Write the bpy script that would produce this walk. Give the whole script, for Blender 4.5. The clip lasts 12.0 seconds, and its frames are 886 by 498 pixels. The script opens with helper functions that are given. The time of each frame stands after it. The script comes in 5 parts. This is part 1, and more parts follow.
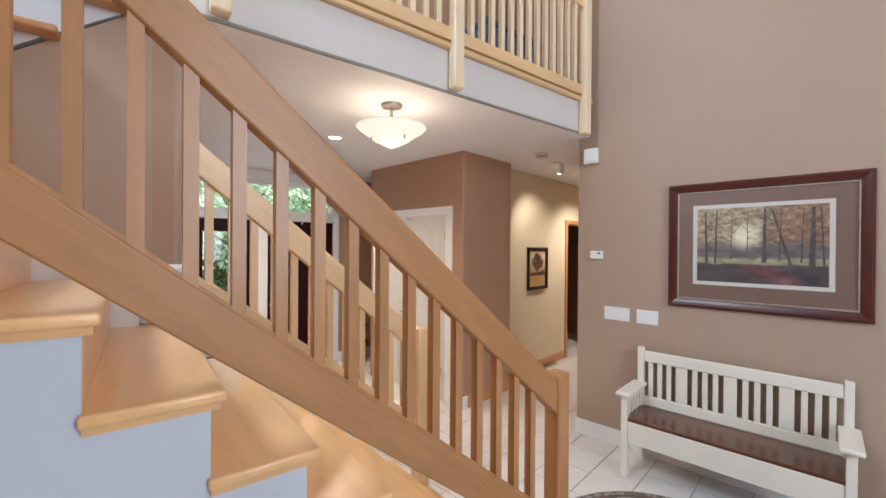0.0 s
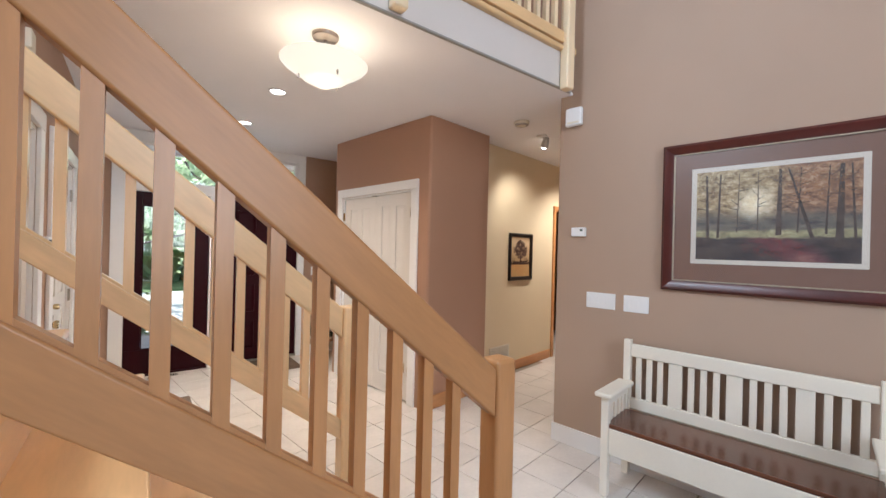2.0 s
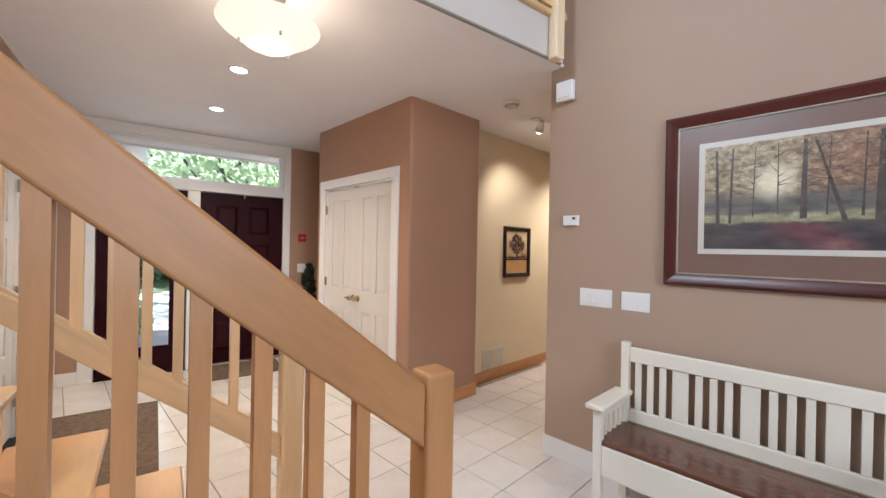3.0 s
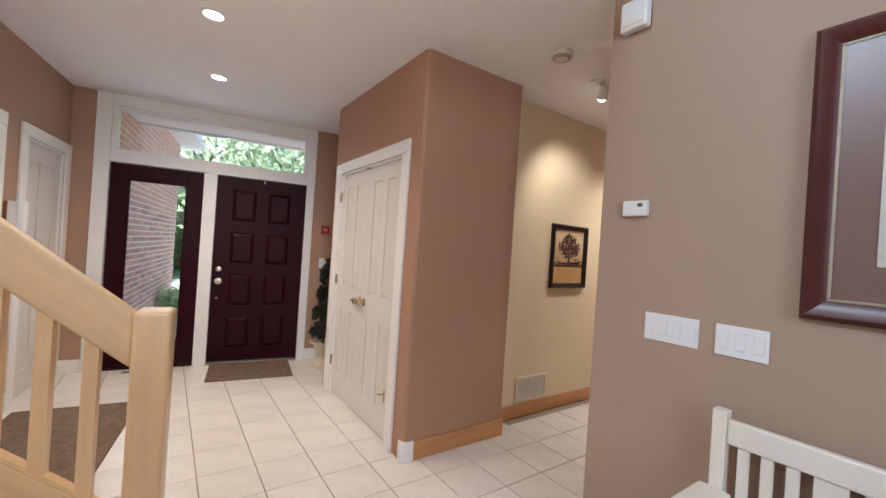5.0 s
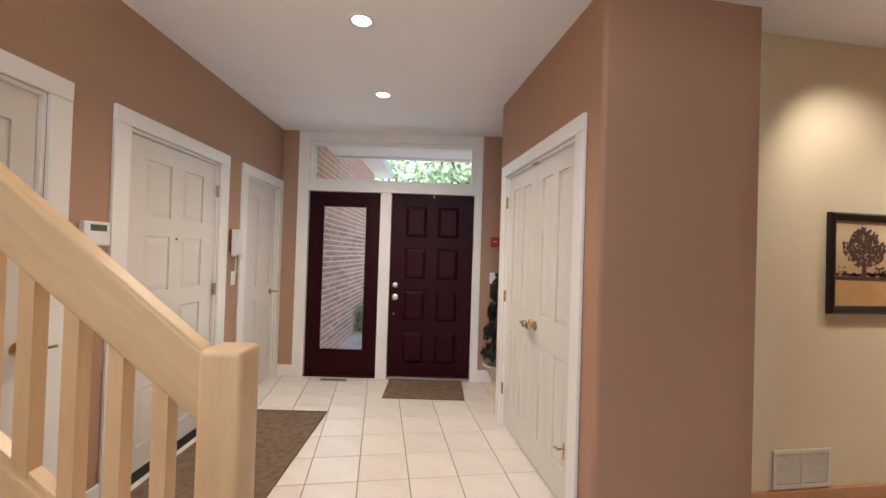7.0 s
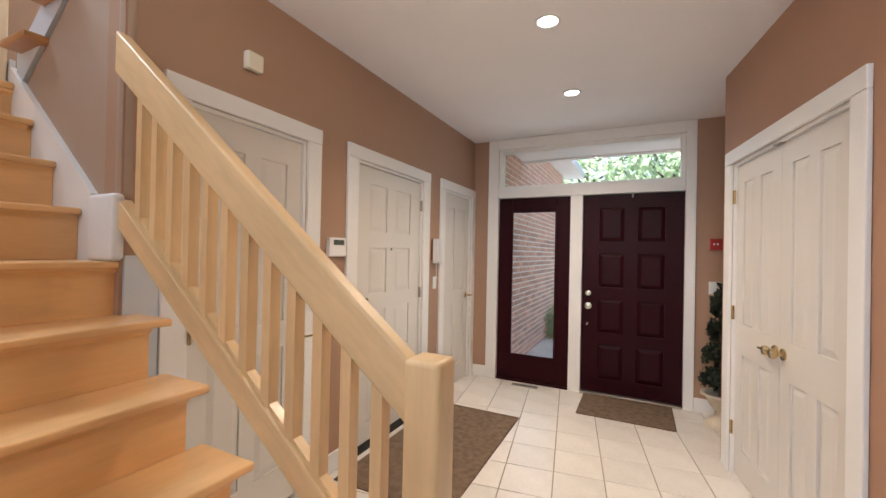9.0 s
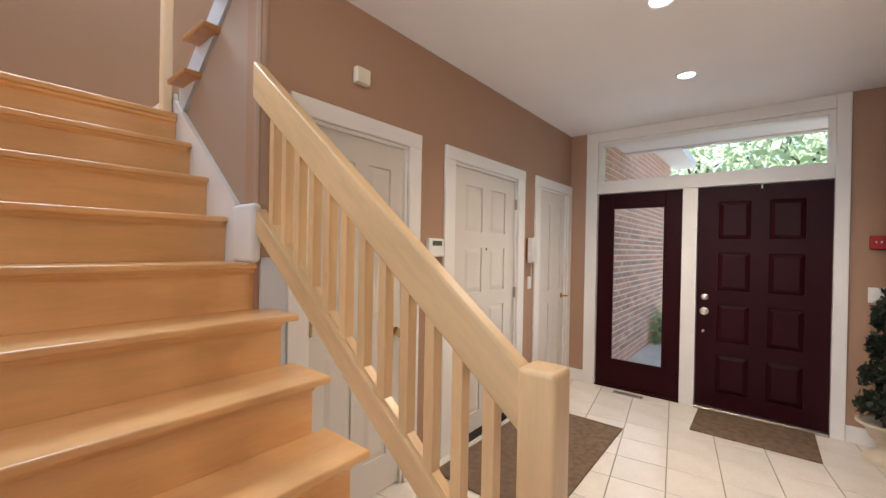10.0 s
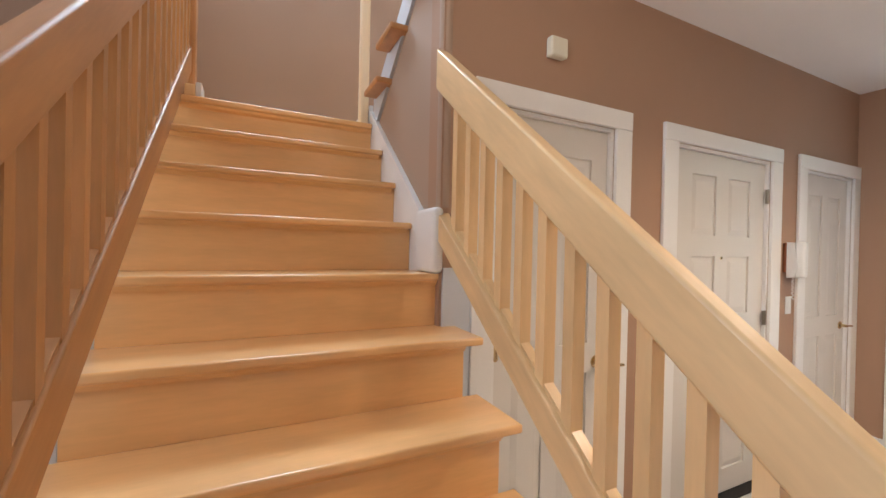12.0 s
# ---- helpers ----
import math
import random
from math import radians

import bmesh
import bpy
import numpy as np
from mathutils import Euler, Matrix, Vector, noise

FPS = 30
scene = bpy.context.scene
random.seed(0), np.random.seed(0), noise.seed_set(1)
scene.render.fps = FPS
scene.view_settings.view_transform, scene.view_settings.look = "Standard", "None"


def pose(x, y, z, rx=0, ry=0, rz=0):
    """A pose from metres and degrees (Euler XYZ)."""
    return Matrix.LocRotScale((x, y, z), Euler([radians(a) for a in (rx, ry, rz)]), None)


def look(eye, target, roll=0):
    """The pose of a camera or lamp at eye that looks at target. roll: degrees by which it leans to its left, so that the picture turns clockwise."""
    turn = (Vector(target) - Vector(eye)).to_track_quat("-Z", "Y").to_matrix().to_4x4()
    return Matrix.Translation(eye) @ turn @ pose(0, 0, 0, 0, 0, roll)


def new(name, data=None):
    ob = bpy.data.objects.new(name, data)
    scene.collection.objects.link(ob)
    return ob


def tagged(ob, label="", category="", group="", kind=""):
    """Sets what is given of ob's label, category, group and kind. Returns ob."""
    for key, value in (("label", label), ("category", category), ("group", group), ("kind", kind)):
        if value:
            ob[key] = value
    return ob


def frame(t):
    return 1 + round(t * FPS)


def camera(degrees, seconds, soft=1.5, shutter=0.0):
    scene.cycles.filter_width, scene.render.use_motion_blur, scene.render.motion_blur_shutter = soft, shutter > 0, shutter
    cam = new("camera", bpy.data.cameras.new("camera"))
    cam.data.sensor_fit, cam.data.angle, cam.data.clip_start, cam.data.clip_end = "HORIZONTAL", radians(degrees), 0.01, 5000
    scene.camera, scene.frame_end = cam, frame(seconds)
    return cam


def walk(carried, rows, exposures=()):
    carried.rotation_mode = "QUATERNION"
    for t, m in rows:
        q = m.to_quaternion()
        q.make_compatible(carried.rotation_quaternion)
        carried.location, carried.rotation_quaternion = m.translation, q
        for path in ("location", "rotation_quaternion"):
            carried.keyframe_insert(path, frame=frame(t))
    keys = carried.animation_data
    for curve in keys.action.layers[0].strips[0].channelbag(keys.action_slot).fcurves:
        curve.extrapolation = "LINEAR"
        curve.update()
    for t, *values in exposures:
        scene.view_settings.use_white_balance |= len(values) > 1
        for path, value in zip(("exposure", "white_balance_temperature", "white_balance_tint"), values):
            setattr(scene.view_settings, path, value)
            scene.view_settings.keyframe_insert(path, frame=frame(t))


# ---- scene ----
cam = camera(96.2, 12.0)
PATH = [
    (0, (-0.683, -1.532, 1.684), (0.758, -0.145, 1.674), 0.4),
    (0.5, (-0.565, -1.511, 1.633), (0.882, -0.131, 1.607), 0.8),
    (1, (-0.432, -1.49, 1.567), (1.016, -0.11, 1.547), 1.0),
    (1.5, (-0.265, -1.457, 1.51), (1.181, -0.075, 1.5), 1.4),
    (2, (-0.079, -1.423, 1.468), (1.36, -0.035, 1.47), 1.4),
    (2.5, (0.131, -1.418, 1.449), (1.546, -0.005, 1.451), 1.0),
    (3, (0.316, -1.381, 1.419), (1.715, 0.049, 1.418), 1.1),
    (5, (1.096, -1.038, 1.387), (2.239, 0.604, 1.39), 3.8),
    (5.5, (1.232, -0.928, 1.397), (2.18, 0.833, 1.396), 3.5),
    (6, (1.31, -0.809, 1.383), (2.055, 1.047, 1.392), 3.0),
    (6.5, (1.382, -0.665, 1.378), (1.915, 1.262, 1.395), 2.4),
    (8.5, (1.409, -0.496, 1.39), (1.025, 1.467, 1.421), 1.1),
    (9, (1.389, -0.513, 1.408), (0.779, 1.392, 1.423), 1.2),
    (9.5, (1.363, -0.531, 1.419), (0.549, 1.296, 1.419), 1.1),
    (10, (1.336, -0.537, 1.429), (0.326, 1.189, 1.42), 1.1),
    (10.5, (1.308, -0.539, 1.444), (0.117, 1.067, 1.425), 1.3),
    (11, (1.255, -0.504, 1.463), (-0.104, 0.963, 1.427), 1.6),
    (11.5, (1.156, -0.406, 1.446), (-0.362, 0.896, 1.428), 1.2),
    (12, (1.051, -0.313, 1.451), (-0.602, 0.813, 1.439), 1.3),
]
EXPOSURES = [(0.0, 1.17, 5850, 10), (3.0, 1.24, 5850, 10), (5.0, 1.10, 5750, 10), (8.0, 1.12, 6000, 10), (12.0, 1.24, 6000, 10)]
walk(cam, [(t, look(eye, target, roll)) for t, eye, target, roll in PATH], EXPOSURES)

# ---- frames of the plan: the house turns by 8.5 degrees between the stair side (A) and the picture-wall side (W) ----
TURN_A = 8.5
MA = pose(0, 0, 0, 0, 0, -TURN_A)
CA, SA = math.cos(radians(TURN_A)), math.sin(radians(TURN_A))
CEIL, HIGH, UPPER = 2.68, 5.45, 2.99


def to_world(u, v, z=0.0):
    return (u * CA + v * SA, -u * SA + v * CA, z)


# ---- light ----
world = bpy.data.worlds.new("sky")
scene.world = world
world.use_nodes = True
wn = world.node_tree.nodes
sky = wn.new("ShaderNodeTexSky")
sky.sky_type, sky.sun_disc = "NISHITA", False
sky.sun_elevation, sky.sun_rotation = radians(45.8), radians(337.5)
world.node_tree.links.new(sky.outputs[0], wn["Background"].inputs[0])
wn["Background"].inputs[1].default_value = 0.15

sun = new("sun", bpy.data.lights.new("sun", "SUN"))
sun.data.energy, sun.data.angle, sun.data.color = 4.6, radians(0.6), (1.0, 0.95, 0.87)
sun.matrix_world = look(to_world(-3.0, 5.0, 6.0), (0, 0, 0))


def lamp(name, kind, energy, colour, place, aim=None, size=0.1, size_y=None, cone=120, blend=0.6):
    ob = new(name, bpy.data.lights.new(name, kind))
    d = ob.data
    d.energy, d.color = energy, colour
    if kind == "AREA":
        d.shape, d.size, d.size_y = "RECTANGLE", size, size_y or size
    else:
        d.shadow_soft_size = size
    if kind == "SPOT":
        d.spot_size, d.spot_blend = radians(cone), blend
    ob.matrix_world = look(place, aim) if aim else Matrix.Translation(place)
    return ob


DAY = (0.77, 0.90, 1.0)
WARM = (1.0, 0.865, 0.71)
HALOGEN = (1.0, 0.78, 0.56)
# daylight through the tall windows of the two-storey room, behind the walk
lamp("added_daylight", "AREA", 60, (0.95, 0.96, 0.97), (0.1, -5.2, 2.95), (1.6, 0, 2.2), 1.9, 3.6)
# daylight through the glazed side panel and the transom of the entrance
lamp("added_daylight", "AREA", 1.1, DAY, to_world(0.42, 3.97, 1.08), to_world(0.6, 0, 1.4), 0.46, 1.56)
lamp("added_daylight", "AREA", 0.5, DAY, to_world(0.92, 3.96, 2.34), to_world(1.0, 1.0, 0.6), 1.65, 0.34)
# cool fill added high over the stair landing, in a made-up opening
lamp("added_daylight", "AREA", 66, DAY, to_world(-2.36, -0.1, 4.65), to_world(2.0, -0.6, 2.4), 1.6, 1.2)
# another added fill, upstairs behind the hall wall, with no window to it
lamp("added_daylight", "AREA", 10, DAY, to_world(1.2, 3.4, 5.2), to_world(1.2, 2.0, 3.0), 1.6, 0.8)


# ---- materials ----
def mat(name, colour, rough=0.5, metal=0.0, grain=0.0, scale=8.0, bump=0.0, stretch=(1, 1, 1), dark=None, spec=0.5, coat=0.0, fine=60.0, jitter=0.0, slope=0.0):
    m = bpy.data.materials.new(name)
    m.use_nodes = True
    n, l = m.node_tree.nodes, m.node_tree.links
    b = n["Principled BSDF"]
    b.inputs["Base Color"].default_value = (*colour, 1)
    b.inputs["Roughness"].default_value = rough
    b.inputs["Metallic"].default_value = metal
    b.inputs["Specular IOR Level"].default_value = spec
    b.inputs["Coat Weight"].default_value = coat
    b.inputs["Coat Roughness"].default_value = 0.2
    if grain or bump:
        tc, mp = n.new("ShaderNodeTexCoord"), n.new("ShaderNodeMapping")
        mp.inputs["Scale"].default_value = stretch
        src = tc.outputs["Object"]
        if slope:
            turn = n.new("ShaderNodeMapping")
            turn.inputs["Rotation"].default_value = (0, radians(-slope), 0)
            l.new(src, turn.inputs["Vector"])
            src = turn.outputs[0]
        l.new(src, mp.inputs["Vector"])
        big, small = n.new("ShaderNodeTexNoise"), n.new("ShaderNodeTexNoise")
        big.inputs["Scale"].default_value, small.inputs["Scale"].default_value = scale, fine
        big.inputs["Detail"].default_value = small.inputs["Detail"].default_value = 5.0
        l.new(mp.outputs[0], big.inputs["Vector"])
        l.new(mp.outputs[0], small.inputs["Vector"])
        mx = n.new("ShaderNodeMath")
        mx.operation = "MULTIPLY_ADD"
        l.new(small.outputs["Fac"], mx.inputs[0])
        mx.inputs[1].default_value = 0.4
        l.new(big.outputs["Fac"], mx.inputs[2])
        ramp = n.new("ShaderNodeValToRGB")
        lo = dark or tuple(v * (1 - grain) for v in colour)
        hi = tuple(min(1, v * (1 + grain * 0.6)) for v in colour)
        ramp.color_ramp.elements[0].position, ramp.color_ramp.elements[0].color = 0.4, (*lo, 1)
        ramp.color_ramp.elements[1].position, ramp.color_ramp.elements[1].color = 1.0, (*hi, 1)
        l.new(mx.outputs[0], ramp.inputs[0])
        src = ramp.outputs[0]
        if jitter:
            oi, hs = n.new("ShaderNodeObjectInfo"), n.new("ShaderNodeHueSaturation")
            mr = n.new("ShaderNodeMapRange")
            mr.inputs["To Min"].default_value, mr.inputs["To Max"].default_value = 1 - jitter, 1 + jitter
            l.new(oi.outputs["Random"], mr.inputs[0])
            l.new(mr.outputs[0], hs.inputs["Value"])
            l.new(src, hs.inputs["Color"])
            src = hs.outputs[0]
        l.new(src, b.inputs["Base Color"])
        if bump:
            bp = n.new("ShaderNodeBump")
            bp.inputs["Strength"].default_value, bp.inputs["Distance"].default_value = bump, 0.004
            l.new(mx.outputs[0], bp.inputs["Height"])
            l.new(bp.outputs[0], b.inputs["Normal"])
    return m


def glow(name, colour, strength, body=0.8):
    m = bpy.data.materials.new(name)
    m.use_nodes = True
    b = m.node_tree.nodes["Principled BSDF"]
    b.inputs["Base Color"].default_value = (*[v * body for v in colour], 1)
    b.inputs["Emission Color"].default_value = (*colour, 1)
    b.inputs["Emission Strength"].default_value = strength
    return m


def clear_glass(name, rough=0.02):
    m = bpy.data.materials.new(name)
    m.use_nodes = True
    n, l = m.node_tree.nodes, m.node_tree.links
    n.remove(n["Principled BSDF"])
    tr, gl = n.new("ShaderNodeBsdfTransparent"), n.new("ShaderNodeBsdfGlossy")
    mix, fr = n.new("ShaderNodeMixShader"), n.new("ShaderNodeFresnel")
    gl.inputs["Roughness"].default_value = rough
    fr.inputs["IOR"].default_value = 1.45
    l.new(fr.outputs[0], mix.inputs[0])
    l.new(tr.outputs[0], mix.inputs[1])
    l.new(gl.outputs[0], mix.inputs[2])
    l.new(mix.outputs[0], n["Material Output"].inputs[0])
    return m


TAN = mat("tan_wall_paint", (0.395, 0.242, 0.158), 0.62, grain=0.05, scale=1.5, bump=0.12, fine=220)
# tan greyed towards cool daylight, which is put into the colour here
PICTAN = mat("daylit_tan_wall_paint", (0.405, 0.29, 0.212), 0.62, grain=0.05, scale=1.5, bump=0.12, fine=220)
BROWN = mat("warm_brown_wall_paint", (0.405, 0.228, 0.142), 0.62, grain=0.05, scale=1.5, bump=0.12, fine=220)
CREAM = mat("cream_wall_paint", (0.74, 0.63, 0.44), 0.62, grain=0.05, scale=1.5, bump=0.12, fine=220)
CEILING = mat("white_ceiling_paint", (0.88, 0.865, 0.88), 0.8, grain=0.03, scale=2, bump=0.15, fine=150)
TRIM = mat("white_trim_paint", (0.81, 0.795, 0.775), 0.35, grain=0.04, scale=3, bump=0.04, fine=90)
FASCIA = mat("warm_white_fascia_paint", (0.68, 0.645, 0.61), 0.6, grain=0.04, scale=2, bump=0.06, fine=120)
# white paint greyed and blued: shade and cool daylight are in the colour
STRINGER = mat("shaded_white_stringer_paint", (0.57, 0.60, 0.65), 0.45, grain=0.05, scale=3, bump=0.05, fine=90)
DOORWHITE = mat("door_white_paint", (0.68, 0.645, 0.60), 0.33, grain=0.03, scale=3, bump=0.03, fine=90)
MAPLE_R = mat("maple_along_rail", (0.80, 0.56, 0.295), 0.40, grain=0.19, scale=3.0, bump=0.02, stretch=(0.7, 4, 4), fine=16, coat=0.12, jitter=0.05, slope=40.2)
# the same maple with the room side's shade put into the colour
SHADED_R = mat("shaded_maple_along_rail", (0.47, 0.228, 0.085), 0.46, grain=0.20, scale=3.0, bump=0.03, stretch=(0.7, 5, 5), fine=22, coat=0.10, jitter=0.05, slope=40.4)
SHADED_Z = mat("shaded_maple_upright", (0.47, 0.228, 0.085), 0.36, grain=0.20, scale=3.0, bump=0.03, stretch=(5, 5, 0.7), fine=22, coat=0.15, jitter=0.08)
MAPLE_U = mat("maple_along_u", (0.80, 0.55, 0.285), 0.32, grain=0.13, scale=3.0, bump=0.03, stretch=(0.7, 5, 5), fine=22, coat=0.35, jitter=0.06)
MAPLE_V = mat("maple_along_v", (0.84, 0.50, 0.215), 0.30, grain=0.13, scale=3.0, bump=0.03, stretch=(5, 0.7, 5), fine=22, coat=0.35, jitter=0.08)
MAPLE_Z = mat("maple_upright", (0.80, 0.55, 0.285), 0.34, grain=0.13, scale=3.0, bump=0.03, stretch=(5, 5, 0.7), fine=22, coat=0.3, jitter=0.08)
# maple paled so the daylight on the gallery balusters is in its colour
LIT_Z = mat("lit_maple_upright", (0.86, 0.70, 0.47), 0.36, grain=0.10, scale=3.0, bump=0.02, stretch=(4, 4, 0.7), fine=16, coat=0.1, jitter=0.04)
OAKTRIM = mat("honey_wood_trim", (0.55, 0.26, 0.095), 0.35, grain=0.25, scale=3.0, bump=0.03, stretch=(0.7, 5, 5), fine=22, coat=0.2)
TILE = mat("floor_tile_glaze", (0.75, 0.71, 0.665), 0.22, grain=0.10, scale=5, bump=0.03, fine=40, jitter=0.035)
GROUT = mat("tile_grout", (0.30, 0.25, 0.20), 0.85, grain=0.2, scale=20, bump=0.3, fine=120)
BURGUNDY = mat("burgundy_door_paint", (0.026, 0.0035, 0.006), 0.38, grain=0.15, scale=4, bump=0.02, fine=60, spec=0.09)
RUGMAT = mat("brown_woven_mat", (0.17, 0.115, 0.075), 0.95, grain=0.45, scale=24, bump=0.8, fine=180)
BENCHPAINT = mat("cream_bench_paint", (0.80, 0.75, 0.64), 0.38, grain=0.05, scale=4, bump=0.04, fine=80)
BENCHSEAT = mat("dark_walnut_seat", (0.125, 0.046, 0.023), 0.24, grain=0.4, scale=3, bump=0.03, stretch=(0.7, 5, 5), fine=22, coat=0.3)
CHERRY = mat("dark_cherry_frame", (0.075, 0.014, 0.010), 0.34, grain=0.35, scale=3, bump=0.03, fine=30, coat=0.2)
BLACKFRAME = mat("black_frame_paint", (0.012, 0.008, 0.007), 0.35, grain=0.2, scale=5, bump=0.03)
SILVER = mat("silver_fillet", (0.42, 0.36, 0.27), 0.55, 0.5, grain=0.2, scale=30)
NICKEL = mat("brushed_nickel", (0.42, 0.37, 0.33), 0.35, 1.0)
BRASS = mat("brass", (0.62, 0.47, 0.26), 0.25, 1.0)
STEEL = mat("dull_hinge_steel", (0.38, 0.35, 0.30), 0.4, 1.0)
PALEBRASS = mat("pale_worn_brass", (0.66, 0.58, 0.45), 0.28, 1.0)
PLASTIC = mat("white_plastic", (0.80, 0.80, 0.79), 0.4)
OFFPLASTIC = mat("ivory_plastic", (0.74, 0.69, 0.56), 0.45)
GREYPLASTIC = mat("grey_lcd", (0.10, 0.12, 0.10), 0.25)
REDPLASTIC = mat("red_plastic", (0.35, 0.015, 0.015), 0.4)
DARK = mat("dark_gap", (0.012, 0.010, 0.009), 0.8)
SHADE = glow("lit_frosted_glass", (1.0, 0.88, 0.68), 0.42, 0.3)
CANLENS = glow("lit_downlight_lens", (1.0, 0.93, 0.82), 6.0)
GLASS = clear_glass("window_glass")
ETCHED = clear_glass("low_glare_picture_glass", 0.32)
MATBOARD = mat("taupe_mat_board", (0.235, 0.135, 0.10), 0.8, grain=0.04, scale=4, bump=0.05)
IVORYMAT = mat("ivory_mat_board", (0.72, 0.66, 0.58), 0.8)
BRICK = mat("red_brick", (0.58, 0.34, 0.26), 0.85, grain=0.3, scale=6, bump=0.6, fine=60, jitter=0.28)
MORTAR = mat("pale_mortar", (0.80, 0.77, 0.73), 0.9, grain=0.2, scale=12, bump=0.5)
CONCRETE = mat("porch_concrete", (0.66, 0.64, 0.60), 0.85, grain=0.2, scale=3, bump=0.4)
GRASS = mat("lawn", (0.07, 0.13, 0.03), 0.9, grain=0.5, scale=3, bump=0.8)
LEAF = mat("leaf_green", (0.15, 0.23, 0.12), 0.6, grain=0.4, scale=1.2, bump=0.2)
ln, ll = LEAF.node_tree.nodes, LEAF.node_tree.links
thin, blend_ = ln.new("ShaderNodeBsdfTranslucent"), ln.new("ShaderNodeMixShader")
thin.inputs["Color"].default_value, blend_.inputs[0].default_value = (0.60, 0.72, 0.46, 1), 0.74
ll.new(ln["Principled BSDF"].outputs[0], blend_.inputs[1])
ll.new(thin.outputs[0], blend_.inputs[2])
ll.new(blend_.outputs[0], ln["Material Output"].inputs[0])
BARK = mat("bark", (0.13, 0.10, 0.08), 0.9, grain=0.5, scale=6, bump=1.0, stretch=(4, 4, 1))
TOPIARY = mat("dark_topiary_leaf", (0.012, 0.022, 0.010), 0.7, grain=0.4, scale=20, bump=0.4)
POTMAT = mat("ivory_ceramic_pot", (0.66, 0.58, 0.45), 0.4, grain=0.15, scale=12, bump=0.1)
VENTMAT = mat("pale_vent_enamel", (0.70, 0.66, 0.56), 0.4)
VENTGREY = mat("grey_floor_vent", (0.30, 0.28, 0.25), 0.5)
CABINET = mat("cherry_cabinet_wood", (0.24, 0.085, 0.035), 0.35, grain=0.25, scale=3, bump=0.03, stretch=(5, 5, 0.7))
TEAL = mat("dusky_blue_paint", (0.045, 0.11, 0.17), 0.6, grain=0.1, scale=4, bump=0.05)


# ---- building blocks ----
def bx(bm, x0, x1, y0, y1, z0, z1, bevel=0.0, seg=1):
    r = bmesh.ops.create_cube(bm, size=1.0)
    vs = r["verts"]
    for v in vs:
        v.co = Vector((x0 + (v.co.x + 0.5) * (x1 - x0), y0 + (v.co.y + 0.5) * (y1 - y0), z0 + (v.co.z + 0.5) * (z1 - z0)))
    if bevel:
        es = {e for v in vs for e in v.link_edges}
        bmesh.ops.bevel(bm, geom=list(es), offset=bevel, segments=seg, affect="EDGES", profile=0.5)
    return bm


def box(x0, x1, y0, y1, z0, z1, bevel=0.0, seg=1):
    return bx(bmesh.new(), x0, x1, y0, y1, z0, z1, bevel, seg)


def prism(points, axis, a, b, bm=None):
    """A flat outline in the plane across an axis, drawn out from a to b. Outline: pairs of the two other coordinates in order."""
    bm = bm or bmesh.new()

    def at(p, d):
        return {"x": (d, p[0], p[1]), "y": (p[0], d, p[1]), "z": (p[0], p[1], d)}[axis]

    lo, hi = [bm.verts.new(at(p, a)) for p in points], [bm.verts.new(at(p, b)) for p in points]
    bm.faces.new(lo)
    bm.faces.new(hi[::-1])
    for i in range(len(points)):
        j = (i + 1) % len(points)
        bm.faces.new((lo[j], lo[i], hi[i], hi[j]))
    bmesh.ops.recalc_face_normals(bm, faces=bm.faces)
    return bm


def lathe(profile, steps=32, bm=None, centre=(0, 0, 0)):
    bm = bm or bmesh.new()
    rings = []
    for r, z in profile:
        if r < 1e-6:
            rings.append([bm.verts.new((centre[0], centre[1], centre[2] + z))])
        else:
            rings.append([bm.verts.new((centre[0] + r * math.cos(2 * math.pi * i / steps), centre[1] + r * math.sin(2 * math.pi * i / steps), centre[2] + z)) for i in range(steps)])
    for a, b in zip(rings, rings[1:]):
        for i in range(steps):
            j = (i + 1) % steps
            f = [a[i % len(a)], a[j % len(a)], b[j % len(b)], b[i % len(b)]]
            f = list(dict.fromkeys(f))
            if len(f) > 2:
                bm.faces.new(f)
    bmesh.ops.recalc_face_normals(bm, faces=bm.faces)
    return bm


def tube(bm, a, b, r, steps=12):
    a, b = Vector(a), Vector(b)
    r2 = bmesh.ops.create_cone(bm, cap_ends=True, segments=steps, radius1=r, radius2=r, depth=(b - a).length)
    q = (b - a).to_track_quat("Z", "Y").to_matrix().to_4x4()
    bmesh.ops.transform(bm, matrix=Matrix.Translation((a + b) / 2) @ q, verts=r2["verts"])
    return bm


def mesh_of(name, bm, material, smooth=None):
    me = bpy.data.meshes.new(name)
    bm.to_mesh(me)
    bm.free()
    me.materials.append(material)
    if smooth == "edges":
        # only the narrow bevel strips are shaded round; broad faces stay flat
        for p in me.polygons:
            ring = [me.vertices[i].co for i in p.vertices]
            p.use_smooth = p.area < 0.006 * sum((a - b).length for a, b in zip(ring, ring[1:] + ring[:1]))
    elif smooth is not None:
        for p in me.polygons:
            p.use_smooth = True
        me.set_sharp_from_angle(angle=radians(smooth))
    return me


def part(name, bm, material, parent=None, label="", smooth=None):
    ob = new(name, mesh_of(name, bm, material, smooth))
    if parent:
        ob.parent = parent
    return tagged(ob, label)


def thing(name, m, label, category, group="", kind=""):
    ob = new(name)
    ob.empty_display_size = 0.1
    ob.matrix_world = m
    return tagged(ob, label, category, group, kind)


def solid(name, bm, material, m, label, category, kind="structure", smooth=None):
    ob = part(name, bm, material, None, "", smooth)
    ob.matrix_world = m
    return tagged(ob, label, category, "", kind)


ID = Matrix.Identity(4)

